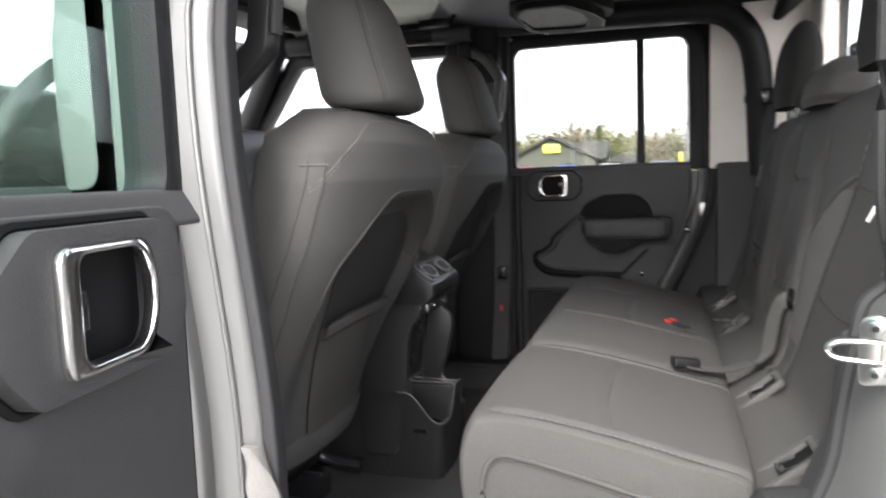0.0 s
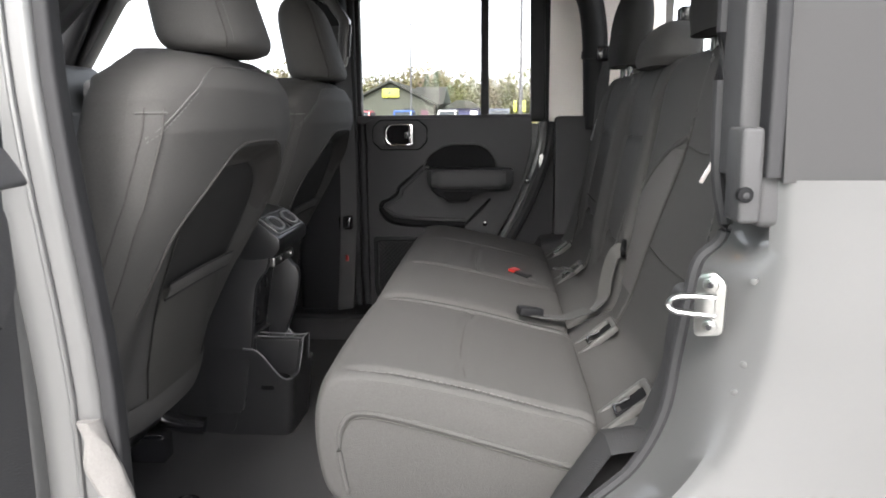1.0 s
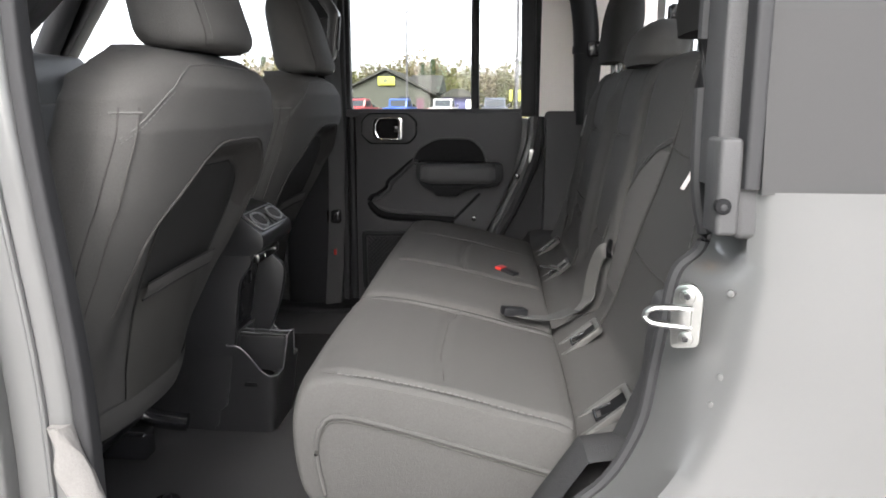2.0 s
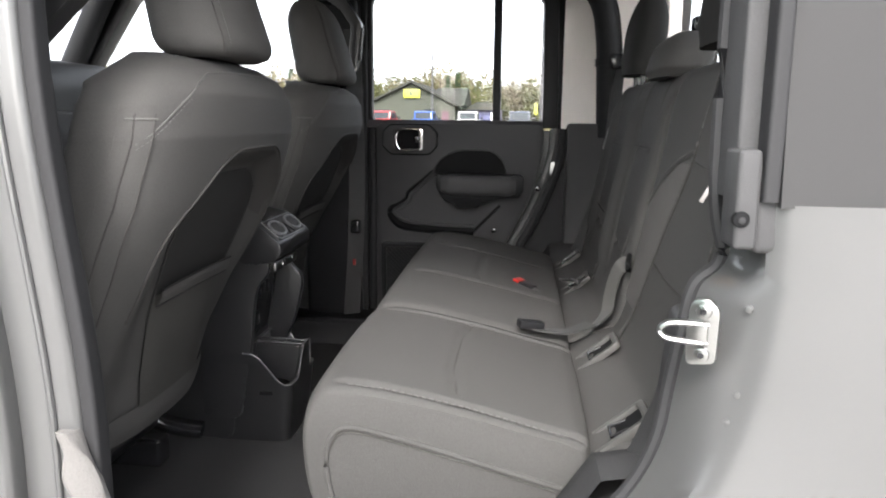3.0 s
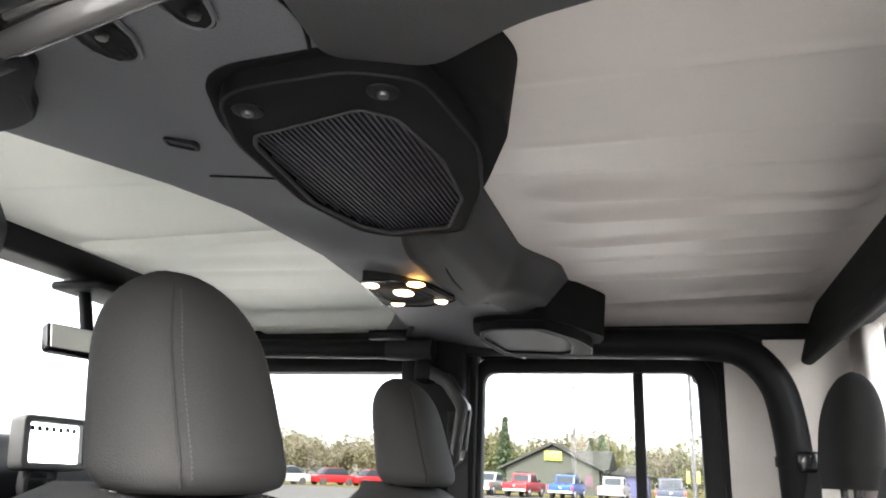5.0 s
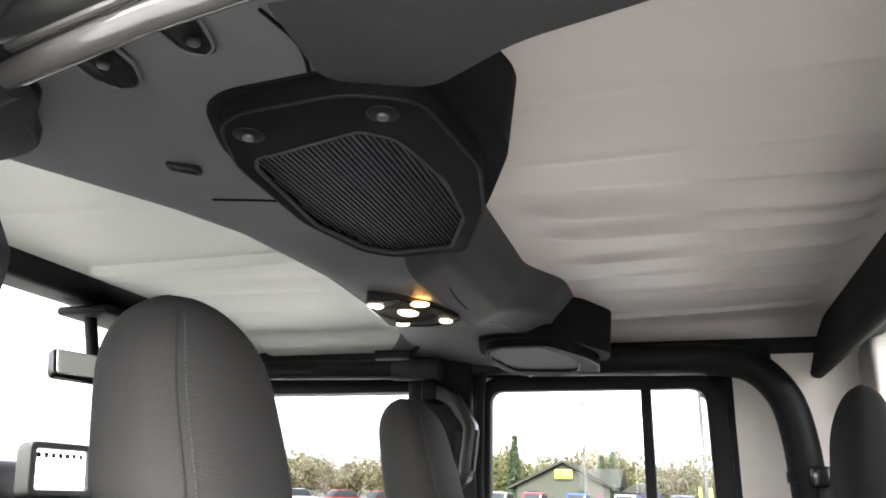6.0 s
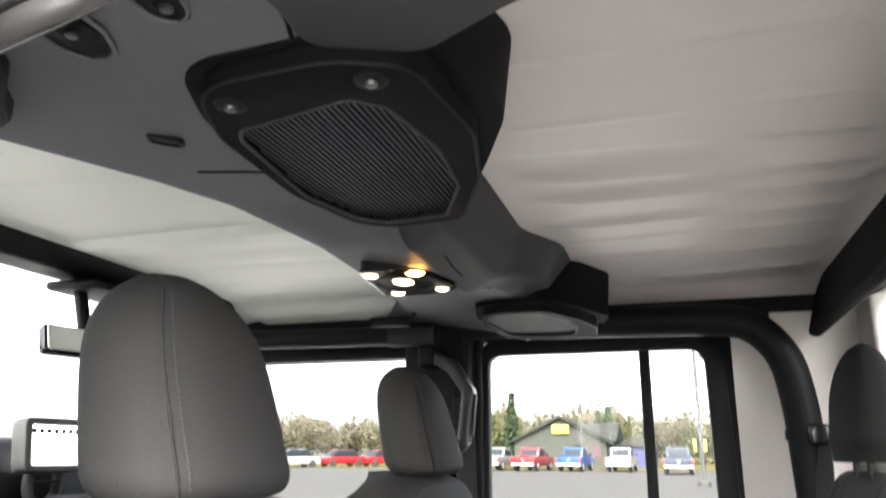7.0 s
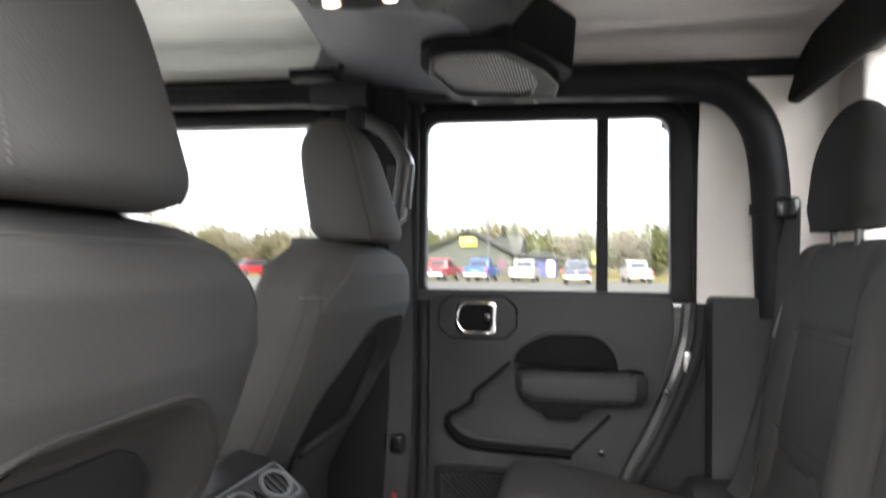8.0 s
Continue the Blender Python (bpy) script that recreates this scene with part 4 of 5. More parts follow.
part("plate_edge", moved(tube([(x, y, 0.0034) for x, y in rounded([(-0.023, -0.082), (0.023, -0.078), (0.023, 0.078), (-0.023, 0.082)], 0.008)], 0.0012, 6, closed=True), tilt), VENTGREY, vent)
for s in (-1, 1):
    loop = [(0.019 * math.cos(k / 28 * 6.2832), s * 0.044 + 0.031 * math.sin(k / 28 * 6.2832)) for k in range(28)]
    low = [(0.015 * math.cos(k / 28 * 6.2832), s * 0.044 + 0.026 * math.sin(k / 28 * 6.2832)) for k in range(28)]
    bez = part("vent_ring", moved(ring(loop, low, "z", 0.002, 0.0075, 0.0015), tilt), VENTGREY, vent)
    part("vent_throat", moved(prism(low, "z", 0.001, 0.0040), tilt), DEEP, bez)
    for k in range(3):
        y = s * 0.044 - 0.013 + 0.013 * k
        h = 0.0145 * math.sqrt(1 - ((y - s * 0.044) / 0.027) ** 2)
        part("vent_blade", moved(box(-h, h, y - 0.003, y + 0.003, 0.0035, 0.0062, 0.001), tilt), TRIM, bez)
part("vent_notch", moved(tube([(0.020, -0.012, 0.0034), (-0.006, 0.0, 0.0034), (0.020, 0.012, 0.0034)], 0.0022, 6), tilt), DEEP, vent)
bar_trim = part("latch_bar", box(0.188, 0.219, -0.056, 0.070, 0.980, 0.999, 0.004), STEEL, console, "bright metal trim bar")
for y in (-0.02, 0.045):
    part("bar_bolt", cyl((0.2195, y, 0.990), (1, 0, 0), 0.0045, 0.006, 12, 0.001), STEEL, bar_trim)
sock = part("socket_panel", moved(prism(rounded([(-0.085, -0.066), (0.060, -0.066), (0.060, 0.066), (-0.085, 0.066)], 0.012), "z", 0, 0.006, 0.002), pose(0.160, 0, 0.905, 0, 99.5, 0)), GLOSS, console)
for y, z, wide in ((-0.030, 0.935, 0.010), (0.012, 0.938, 0.010), (-0.022, 0.880, 0.013)):
    x = 0.160 + (z - 0.905) * 0.167 + 0.006
    part("socket", box(x - 0.004, x + 0.005, y - wide, y + wide, z - 0.012, z + 0.012, 0.002), BLACK, sock)
    part("socket_mark", box(x + 0.0035, x + 0.0056, y + wide * 0.2, y + wide * 0.7, z - 0.004, z + 0.005), BEZEL, sock)


console.matrix_basis = pose(0.008, 0.0, 0.0)


# ---- overhead bar with speakers and lamps ----
bar = thing("overhead_bar", "black moulded overhead bar cover across the roof", "overhead bar")


def bar_point(u, v):
    y = -0.70 + 1.40 * v
    a = abs(y)
    front_x = lerp([(-0.70, -0.05), (-0.55, -0.015), (-0.45, 0.025), (-0.38, 0.06), (-0.3, 0.10), (-0.2, 0.135), (0, 0.155), (0.3, 0.14), (0.55, 0.10), (0.62, 0.06), (0.70, 0.0)], y)
    back_x = 0.446 + 0.05 * step(0.15, 0.30, a) + 0.13 * step(0.50, 0.58, -y) - 0.03 * step(0.52, 0.64, y)
    low = 1.620 + 0.026 * step(0.12, 0.24, a) - 0.012 * step(0.58, 0.70, a)
    pts = [(front_x - 0.005, ROOF_Z + 0.01), (front_x, ROOF_Z - 0.03), (front_x + 0.02, ROOF_Z - 0.05), (0.255, low + 0.012), (0.345, low), (back_x - 0.075, low), (back_x - 0.035, low + 0.02), (back_x - 0.012, low + 0.06), (back_x, ROOF_Z + 0.0), (back_x + 0.005, ROOF_Z + 0.02)]
    t = u * (len(pts) - 1)
    k = min(int(t), len(pts) - 2)
    f = t - k
    return pts[k][0] * (1 - f) + pts[k + 1][0] * f, y, pts[k][1] * (1 - f) + pts[k + 1][1] * f


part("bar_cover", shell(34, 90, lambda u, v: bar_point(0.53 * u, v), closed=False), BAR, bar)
# same cover past the joint; darker colour stands for its shaded rear slope
part("shaded_rear_cover", shell(24, 90, lambda u, v: bar_point(0.53 + 0.47 * u, v), closed=False), TRIM, bar, "rear half of the cover, coloured darker for its shade")
for s in (-1, 1):
    o = rounded([(0.347, s * 0.540), (0.372, s * 0.556), (0.465, s * 0.562), (0.513, s * 0.538), (0.526, s * 0.420), (0.505, s * 0.320), (0.455, s * 0.204), (0.368, s * 0.198), (0.335, s * 0.226), (0.312, s * 0.330), (0.321, s * 0.475)], 0.018, 4)
    i = rounded([(0.335, s * 0.462), (0.347, s * 0.482), (0.366, s * 0.484), (0.451, s * 0.505), (0.474, s * 0.484), (0.488, s * 0.400), (0.479, s * 0.305), (0.441, s * 0.221), (0.368, s * 0.214), (0.343, s * 0.240), (0.322, s * 0.320)], 0.007, 4)
    spk = part("speaker_pod", ring(o, i, "z", 1.629, 1.68, 0.003), DEEP, bar, "black speaker surround")
    spk.location = (0.0, 0.125, -0.006) if s > 0 else (0.0, 0.0, 0.0)
    lip = [(0.42 + (x - 0.42) * 0.985, s * 0.41 + (y - s * 0.41) * 0.985) for x, y in o]
    part("pod_lip", tube([(x, y, 1.6295) for x, y in lip], 0.0018, 6, closed=True), BLACK, spk)
    og = [(0.414 + (x - 0.42) * 1.06, s * 0.41 + (y - s * 0.41) * 1.045) for x, y in o]
    part("pod_groove", ring(og, o, "z", 1.6435, 1.668, 0.001), DEEP, spk)
    low = rounded([(0.345, s * 0.55), (0.40, s * 0.568), (0.518, s * 0.556), (0.552, s * 0.414), (0.500, s * 0.290), (0.455, s * 0.205), (0.345, s * 0.24), (0.315, s * 0.43)], 0.03, 6)
    top = rounded([(0.345, s * 0.54), (0.40, s * 0.55), (0.52, s * 0.545), (0.560, s * 0.40), (0.505, s * 0.27), (0.455, s * 0.20), (0.345, s * 0.24), (0.315, s * 0.43)], 0.03, 6)
    n = len(low)

    def wall_point(u, v):
        p, q = low[int(round(u * n)) % n], top[int(round(u * n)) % n]
        return p[0] * (1 - v) + q[0] * v, p[1] * (1 - v) + q[1] * v, 1.650 + 0.102 * v

    part("pod_wall", shell(n, 8, wall_point), DEEP, spk)
    part("grille_rim", tube([(x, y, 1.6300) for x, y in i], 0.0022, 6, closed=True), TRIM, spk)
    part("grille", prism(i, "z", 1.637, 1.6405), DEEP, spk, "fine black speaker grille", smooth=False)
    bm = None
    poly = [Vector(q) for q in i]
    for k in range(35):
        x = 0.316 + 0.0053 * k
        cuts = []
        for p, q in zip(poly, poly[1:] + poly[:1]):
            if (p.x - x) * (q.x - x) < 0:
                cuts.append(p.y + (q.y - p.y) * (x - p.x) / (q.x - p.x))
        if len(cuts) >= 2 and max(cuts) - min(cuts) > 0.01:
            bm = box(x - 0.0011, x + 0.0011, min(cuts), max(cuts), 1.6345, 1.6375, bm=bm)
    tagged(part("grille_ribs", bm, RIB, spk), kind="stuff")
    for x, y in ((0.364, s * 0.522), (0.479, s * 0.527)):
        part("screw_boss", cyl((x, y, 1.632), (0, 0, 1), 0.013, 0.010, 18, 0.003), BLACK, spk)
        part("screw", cyl((x, y, 1.627), (0, 0, 1), 0.0048, 0.006, 14, 0.002), STEEL, spk)
def under(x, y):
    """A spot just below the bar cover."""
    best = min((bar_point(k / 108, (y + 0.70) / 1.40) for k in range(109)), key=lambda q: abs(q[0] - x) + (5 if q[2] > 1.75 else 0))
    return best[0], y, best[2] - 0.0005


for line in ([(0.440, -0.556), (0.446, -0.60), (0.456, -0.65)], [(0.300, -0.338), (0.26, -0.338), (0.20, -0.338)], [(0.405, -0.21), (0.385, 0.0), (0.385, 0.21)]):
    part("panel_joint", tube(smooth_path([under(x, y) for x, y in line], 5), 0.0016, 6), DEEP, bar)
lamp = thing("dome_lamp", "overhead lamp cluster with small lit lenses", "lamp")
WARM = glow("lit_lens", (1.0, 0.78, 0.48), 0.9)
AMBER = glow("amber_lens", (1.0, 0.50, 0.12), 4.5)
base = rounded([(0.262, -0.085), (0.312, -0.078), (0.346, -0.045), (0.364, 0.045), (0.305, 0.078), (0.240, 0.066)], 0.012, 4)
part("lamp_base", prism(base, "z", 1.628, 1.650, 0.004), BLACK, lamp)
part("lamp_bezel", tube([(x, y, 1.628) for x, y in base], 0.0018, 6, closed=True), GLOSS, lamp)
inner = rounded([(0.280, -0.048), (0.318, -0.040), (0.338, 0.02), (0.310, 0.050), (0.262, 0.040), (0.258, -0.02)], 0.012, 4)
part("lens_frame", tube([(x, y, 1.627) for x, y in inner], 0.0022, 6, closed=True), TRIM, lamp)
for x, y, a, b, m in ((0.299, -0.010, 0.015, 0.020, WARM), (0.269, -0.058, 0.010, 0.013, WARM), (0.266, 0.058, 0.011, 0.009, WARM), (0.338, 0.050, 0.010, 0.012, WARM), (0.333, -0.056, 0.013, 0.013, AMBER)):
    part("lens", moved(shell(16, 6, lambda u, v: (a * math.cos(u * 6.2832) * math.cos(v * 1.5), b * math.sin(u * 6.2832) * math.cos(v * 1.5), -0.0035 * math.sin(v * 1.5))), Matrix.Translation((x, y, 1.6278))), m, lamp)

lamp.location = (0.008, 0.017, -0.014)

# side rails of the roll bar with rear bends, front side tubes
for s in (-1, 1):
    hoop = thing("roll_bar", "black padded roll bar curving down behind the rear seat", "roll bar", "roll bars")
    run = smooth_path([(0.44, s * 0.645, 1.652), (0.60, s * 0.652, 1.650), (0.75, s * 0.658, 1.647), (0.825, s * 0.662, 1.630), (0.878, s * 0.668, 1.570), (0.898, s * 0.672, 1.48), (0.905, s * 0.675, 1.35), (0.910, s * 0.675, 1.22)], 6)
    if s < 0:
        run = [Vector((p.x + 0.06 * step(0.6, 0.9, p.x), p.y, p.z + 0.026 * step(0.80, 0.66, p.x))) for p in run]
    part("padding", tube(run, 0.034, 14, up=(0, 1, 0)), BLACK, hoop)
    if s < 0:
        part("corner_web", prism(rounded([(0.455, s * 0.70), (0.448, s * 0.565), (0.520, s * 0.535), (0.590, s * 0.575), (0.72, s * 0.607), (0.86, s * 0.63), (0.86, s * 0.70)], 0.018, 5), "z", 1.638, 1.705, 0.012), TRIM, hoop, "charcoal moulded corner of the bar cover")
    part("joint", tube([(0.902 + (0.06 if s < 0 else 0), s * 0.675, 1.405), (0.902 + (0.06 if s < 0 else 0), s * 0.675, 1.425)], 0.0365, 14), BLACK, hoop)
    rail = thing("roof_side_bar", "black roll bar tube along the front roof edge", "roll bar", "roll bars")
    part("bar_tube", tube([(-0.40, s * 0.615, 1.642), (0.16, s * 0.625, 1.636)], 0.0225, 14), BLACK, rail)
    part("front_sleeve", tube([(-0.40, s * 0.615, 1.642), (-0.33, s * 0.6163, 1.6414)], 0.0255, 14), TRIM, rail)
    part("rear_sleeve", tube([(0.05, s * 0.6235, 1.6372), (0.16, s * 0.625, 1.636)], 0.0255, 14), TRIM, rail)
    grab = thing("grab_handle", "black moulded grab handle on the door pillar", "grab handle", "grab handles")
    loop = [(0.150, 1.326), (0.168, 1.334), (0.236, 1.396), (0.250, 1.510), (0.206, 1.578), (0.150, 1.602), (0.150, 1.572), (0.190, 1.551), (0.223, 1.504), (0.212, 1.410), (0.152, 1.360)]
    a, b = sorted((s * 0.608, s * 0.640))
    part("grip", prism(rounded(loop, 0.008, 3), "y", a, b, 0.006), SATIN, grab)
    part("grip_pad", prism(rounded([(0.2445, 1.415), (0.2525, 1.500), (0.2485, 1.502), (0.2405, 1.415)], 0.002, 2), "y", a + 0.006, b - 0.006, 0.001), TRIM, grab)
    a, b = sorted((s * 0.605, s * 0.690))
    for z0, z1 in ((1.318, 1.372), (1.562, 1.612)):
        part("mount", box(0.120, 0.162, a, b, z0, z1, 0.010), BLACK, grab)


# ---- hardware at the rear jambs ----
def striker(s):
    st = thing("door_striker", "bright plated door striker loop bolted to the jamb", "striker", "strikers")
    part("plate", prism(rounded([(-0.014, -0.042), (0.020, -0.036), (0.022, 0.030), (0.008, 0.044), (-0.012, 0.038), (-0.016, 0.0)], 0.008), "y", -0.004, 0.006, 0.0015), STEEL, st)
    part("loop", tube(smooth_path([(0.010, -0.004, 0.012), (-0.018, -0.010, 0.012), (-0.036, -0.015, 0.010), (-0.044, -0.017, 0.002), (-0.038, -0.017, -0.007), (-0.018, -0.012, -0.010), (0.010, -0.006, -0.011)], 5), 0.0052, 10, 0.75), STEEL, st)
    part("loop_web", prism(rounded([(-0.012, -0.012), (0.010, -0.012), (0.010, 0.012), (-0.012, 0.012)], 0.003), "y", -0.012, -0.003, 0.001), STEEL, st)
    for z in (0.028, -0.026):
        part("bolt", cyl((0.004, -0.007, z), (0, 1, 0), 0.0095, 0.007, 18, 0.002), STEEL, st)
        part("bolt_socket", cyl((0.004, -0.0103, z), (0, 1, 0), 0.0042, 0.002, 6), GLOSS, st)
    return st


k1 = striker(-1)
k1.matrix_basis = Matrix.Translation((0.826, -0.764, 1.096)) @ Matrix.Rotation(radians(-24), 4, "Z") @ Matrix.Scale(0.68, 4)
k2 = striker(1)
k2.matrix_basis = Matrix.Translation((0.765, 0.722, 1.130)) @ Matrix.Diagonal((0.45, -0.45, 0.45, 1))
blk = thing("seal_block", "black rubber corner block of the door seal", "seal")
part("block", box(0.842, 0.860, -0.780, -0.738, 1.168, 1.246, 0.004), TRIM, blk)
part("block_flange", box(0.857, 0.882, -0.776, -0.736, 1.164, 1.238, 0.007), TRIM, blk)
part("block_hole", cyl((0.8465, -0.778, 1.192), (0, 1, 0), 0.0066, 0.008, 18, 0.001), DEEP, blk)
part("block_plug", cyl((0.8470, -0.7800, 1.1915), (0, 1, 0), 0.0036, 0.005, 14, 0.002), RUBBER, blk)

# ---- dashboard, wheel, mirror ----
dash = thing("dashboard", "black dashboard with a framed touch screen and round vents", "dashboard")
part("dash_body", prism(rounded([(-0.74, 0.95), (-0.50, 0.95), (-0.455, 1.10), (-0.465, 1.35), (-0.50, 1.405), (-0.74, 1.395)], 0.025), "y", -0.68, 0.68, 0.008), BLACK, dash)
part("dash_trim", prism(rounded([(-0.462, 1.17), (-0.452, 1.18), (-0.455, 1.27), (-0.465, 1.28)], 0.004), "y", -0.62, 0.62), TRIM, dash)
SCREEN = glow("lit_screen", (0.85, 0.88, 0.9), 0.6)
fr = part("screen_frame", moved(ring(rounded([(-0.080, -0.048), (0.080, -0.048), (0.080, 0.048), (-0.080, 0.048)], 0.016, 4), rounded([(-0.064, -0.036), (0.064, -0.036), (0.064, 0.036), (-0.064, 0.036)], 0.006, 4), "x", -0.02, 0.012, 0.003), pose(-0.440, 0.185, 1.390, 0, -8, 0)), BEZEL, dash, "grey touch screen frame")
part("screen", moved(box(-0.012, 0.002, -0.066, 0.066, -0.038, 0.038), pose(-0.440, 0.185, 1.390, 0, -8, 0)), SCREEN, fr, "lit touch screen")
for k in range(7):
    part("screen_icon", moved(box(0.0015, 0.003, -0.056 + 0.017 * k, -0.047 + 0.017 * k, 0.021, 0.030), pose(-0.440, 0.185, 1.390, 0, -8, 0)), GLOSS, fr)
for y in (0.18, 0.58, -0.10, -0.60):
    v = part("round_vent", moved(ring(rounded([(-0.04, -0.04), (0.04, -0.04), (0.04, 0.04), (-0.04, 0.04)], 0.04, 8), rounded([(-0.03, -0.03), (0.03, -0.03), (0.03, 0.03), (-0.03, 0.03)], 0.03, 8), "x", 0.0, 0.02, 0.003), pose(-0.462, y, 1.325)), TRIM, dash)
    part("vent_cross", box(-0.458, -0.446, y - 0.028, y + 0.028, 1.322, 1.328), BLACK, v)
cluster = part("cluster_hood", prism(rounded([(-0.56, 1.36), (-0.40, 1.34), (-0.40, 1.42), (-0.50, 1.445)], 0.02), "y", -0.50, -0.22, 0.01), BLACK, dash)
wheel = thing("steering_wheel", "black leather steering wheel with three spokes", "steering wheel")
part("rim", tube([(0.0, 0.178 * math.cos(k / 40 * 6.28319), 0.178 * math.sin(k / 40 * 6.28319)) for k in range(40)], 0.016, 10, closed=True), TRIM, wheel)
part("hub", prism(rounded([(-0.06, -0.05), (0.06, -0.05), (0.07, 0.03), (0.04, 0.06), (-0.04, 0.06), (-0.07, 0.03)], 0.02), "x", -0.03, 0.02, 0.01), BLACK, wheel)
for a in (0, 180, 270):
    c, q = math.cos(radians(a)), math.sin(radians(a))
    part("spoke", tube([(0, 0.05 * c, 0.05 * q), (0, 0.17 * c, 0.17 * q)], 0.018, 8, 0.5, up=(1, 0, 0)), GLOSS, wheel)
part("column", tube([(-0.02, 0, 0), (-0.19, 0, -0.04)], 0.035, 12), BLACK, wheel)
wheel.matrix_basis = pose(-0.29, -0.355, 1.30, 0, 22, 0)
mir = thing("rear_view_mirror", "rear-view mirror on a stalk below the header", "mirror")
MIRROR = material("mirror_glass", (0.85, 0.85, 0.85), 0.07, metal=1.0)
part("housing", moved(box(-0.022, 0.004, -0.105, 0.105, -0.028, 0.028, 0.010), pose(-0.37, 0.180, 1.575, 0, -16, -14)), GLOSS, mir)
part("mirror_glass", moved(box(0.004, 0.0065, -0.100, 0.100, -0.023, 0.023, 0.001), pose(-0.37, 0.180, 1.575, 0, -16, -14)), MIRROR, mir)
part("stalk", tube([(-0.385, 0.165, 1.585), (-0.41, 0.155, 1.70)], 0.012, 10), BLACK, mir)

# roof latch at the far front bar
clip = thing("roof_latch", "small black roof panel latch under the liner", "latch", at=(0.036, -0.005, -0.022))
part("latch_lever", shell(20, 16, lambda u, v: (0.0 + 0.085 * v, 0.55 + squircle(u, 0.020, 0.011, 3)[0] * (0.6 + 0.4 * math.sin(3.1416 * min(max(v, 0.12), 0.88))), 1.678 + squircle(u, 0.020, 0.011, 3)[1])), BLACK, clip)
part("latch_hook", tube([(0.085, 0.55, 1.675), (0.10, 0.55, 1.70), (0.10, 0.55, 1.755)], 0.006, 8), BLACK, clip)
part("latch_foot", box(0.07, 0.13, 0.53, 0.57, 1.72, 1.742, 0.005), BLACK, clip)

# ---- belts, buckles, small hardware ----
def webbing(points, width, normal):
    """A flat belt along points."""
    p = smooth_path(points, 6)
    n = Vector(normal).normalized()
    bm = bmesh.new()
    rows = []
    for i, q in enumerate(p):
        d = (p[min(i + 1, len(p) - 1)] - p[max(i - 1, 0)]).normalized()
        w = d.cross(n).normalized() * width / 2
        t = n * 0.0012
        rows.append([bm.verts.new(q + a) for a in (w + t, w - t, -w - t, -w + t)])
    for a, b in zip(rows, rows[1:]):
        for k in range(4):
            bm.faces.new((a[k - 1], a[k], b[k], b[k - 1]))
    bm.faces.new(rows[0])
    bm.faces.new(rows[-1])
    return bm


belt = thing("seat_belt", "black seat belt running down beside the rear backrest", "seat belt")
part("webbing", webbing([(0.925, 0.640, 1.41), (0.915, 0.615, 1.31), (0.90, 0.605, 1.16), (0.865, 0.60, 1.02), (0.835, 0.60, 0.93), (0.80, 0.605, 0.88)], 0.048, (-0.9, -0.5, 0.2)), STRAP, belt)
part("guide", box(0.90, 0.94, 0.62, 0.66, 1.395, 1.435, 0.008), GLOSS, belt)
part("tongue", moved(box(-0.022, 0.022, -0.004, 0.004, -0.03, 0.03, 0.003), pose(0.915, 0.60, 1.215, 12, 14, 0)), STEEL, belt, "bright belt tongue")
front_belt = thing("seat_belt", "black front seat belt hanging at the door pillar", "seat belt")
part("webbing", webbing([(0.215, 0.65, 1.50), (0.225, 0.648, 1.2), (0.222, 0.645, 0.95), (0.205, 0.645, 0.70)], 0.046, (0.5, -0.85, 0)), STRAP, front_belt)
part("guide_loop", box(0.195, 0.235, 0.635, 0.668, 0.945, 0.985, 0.008), GLOSS, front_belt)
part("red_tab", box(0.212, 0.220, 0.640, 0.646, 0.855, 0.872, 0.001), RED, front_belt, "small red tab")


def buckle(x, y, z, turn, red):
    st = thing("belt_buckle", "black belt buckle with a red release button" if red else "bright steel belt tongue resting on the seat", "buckle", "buckles")
    if red:
        part("case", moved(box(-0.032, 0.030, -0.014, 0.014, -0.009, 0.009, 0.004), pose(0, 0, 0)), BLACK, st)
        part("button", box(-0.036, -0.014, -0.0145, 0.0145, -0.006, 0.0105, 0.002), RED, st)
        part("stalk", tube([(0.03, 0, 0), (0.06, 0, -0.006), (0.085, 0, -0.02)], 0.010, 8, 0.5), STRAP, st)
    else:
        part("plate", box(-0.03, 0.012, -0.010, 0.010, -0.002, 0.002, 0.001), STEEL, st)
        part("loop", tube([(0.012, -0.022, 0), (0.022, -0.022, 0), (0.022, 0.022, 0), (0.012, 0.022, 0)], 0.005, 8), STEEL, st)
    st.matrix_basis = pose(x, y, z, 0, 10, turn) @ Matrix.Scale(0.75, 4)


buckle(0.693, 0.12, 0.912 + LIFT, -38, True)
buckle(0.785, 0.18, 0.912 + LIFT, 30, False)
mid = thing("seat_belt", "black middle belt emerging from the backrest slot", "seat belt")
part("webbing", webbing([(0.872, -0.100, 1.006), (0.852, -0.096, 1.000), (0.842, -0.093, 0.975), (0.836, -0.094, 0.945), (0.830, -0.105, 0.918), (0.806, -0.135, 0.902)], 0.030, (-0.75, -0.45, 0.3)), ANCHOR_GREY, mid, "grey belt webbing")
part("slot_guide", tube([(0.866 + 0.006 * math.cos(k / 20 * 6.2832), -0.098 + 0.028 * math.cos(k / 20 * 6.2832), 1.008 + 0.012 * math.sin(k / 20 * 6.2832)) for k in range(20)], 0.005, 8, closed=True), DEEP, mid, "black belt slot")
mid.location.z = LIFT
loopb = thing("belt_buckle", "black buckle strap tucked into the cushion gap", "buckle", "buckles")
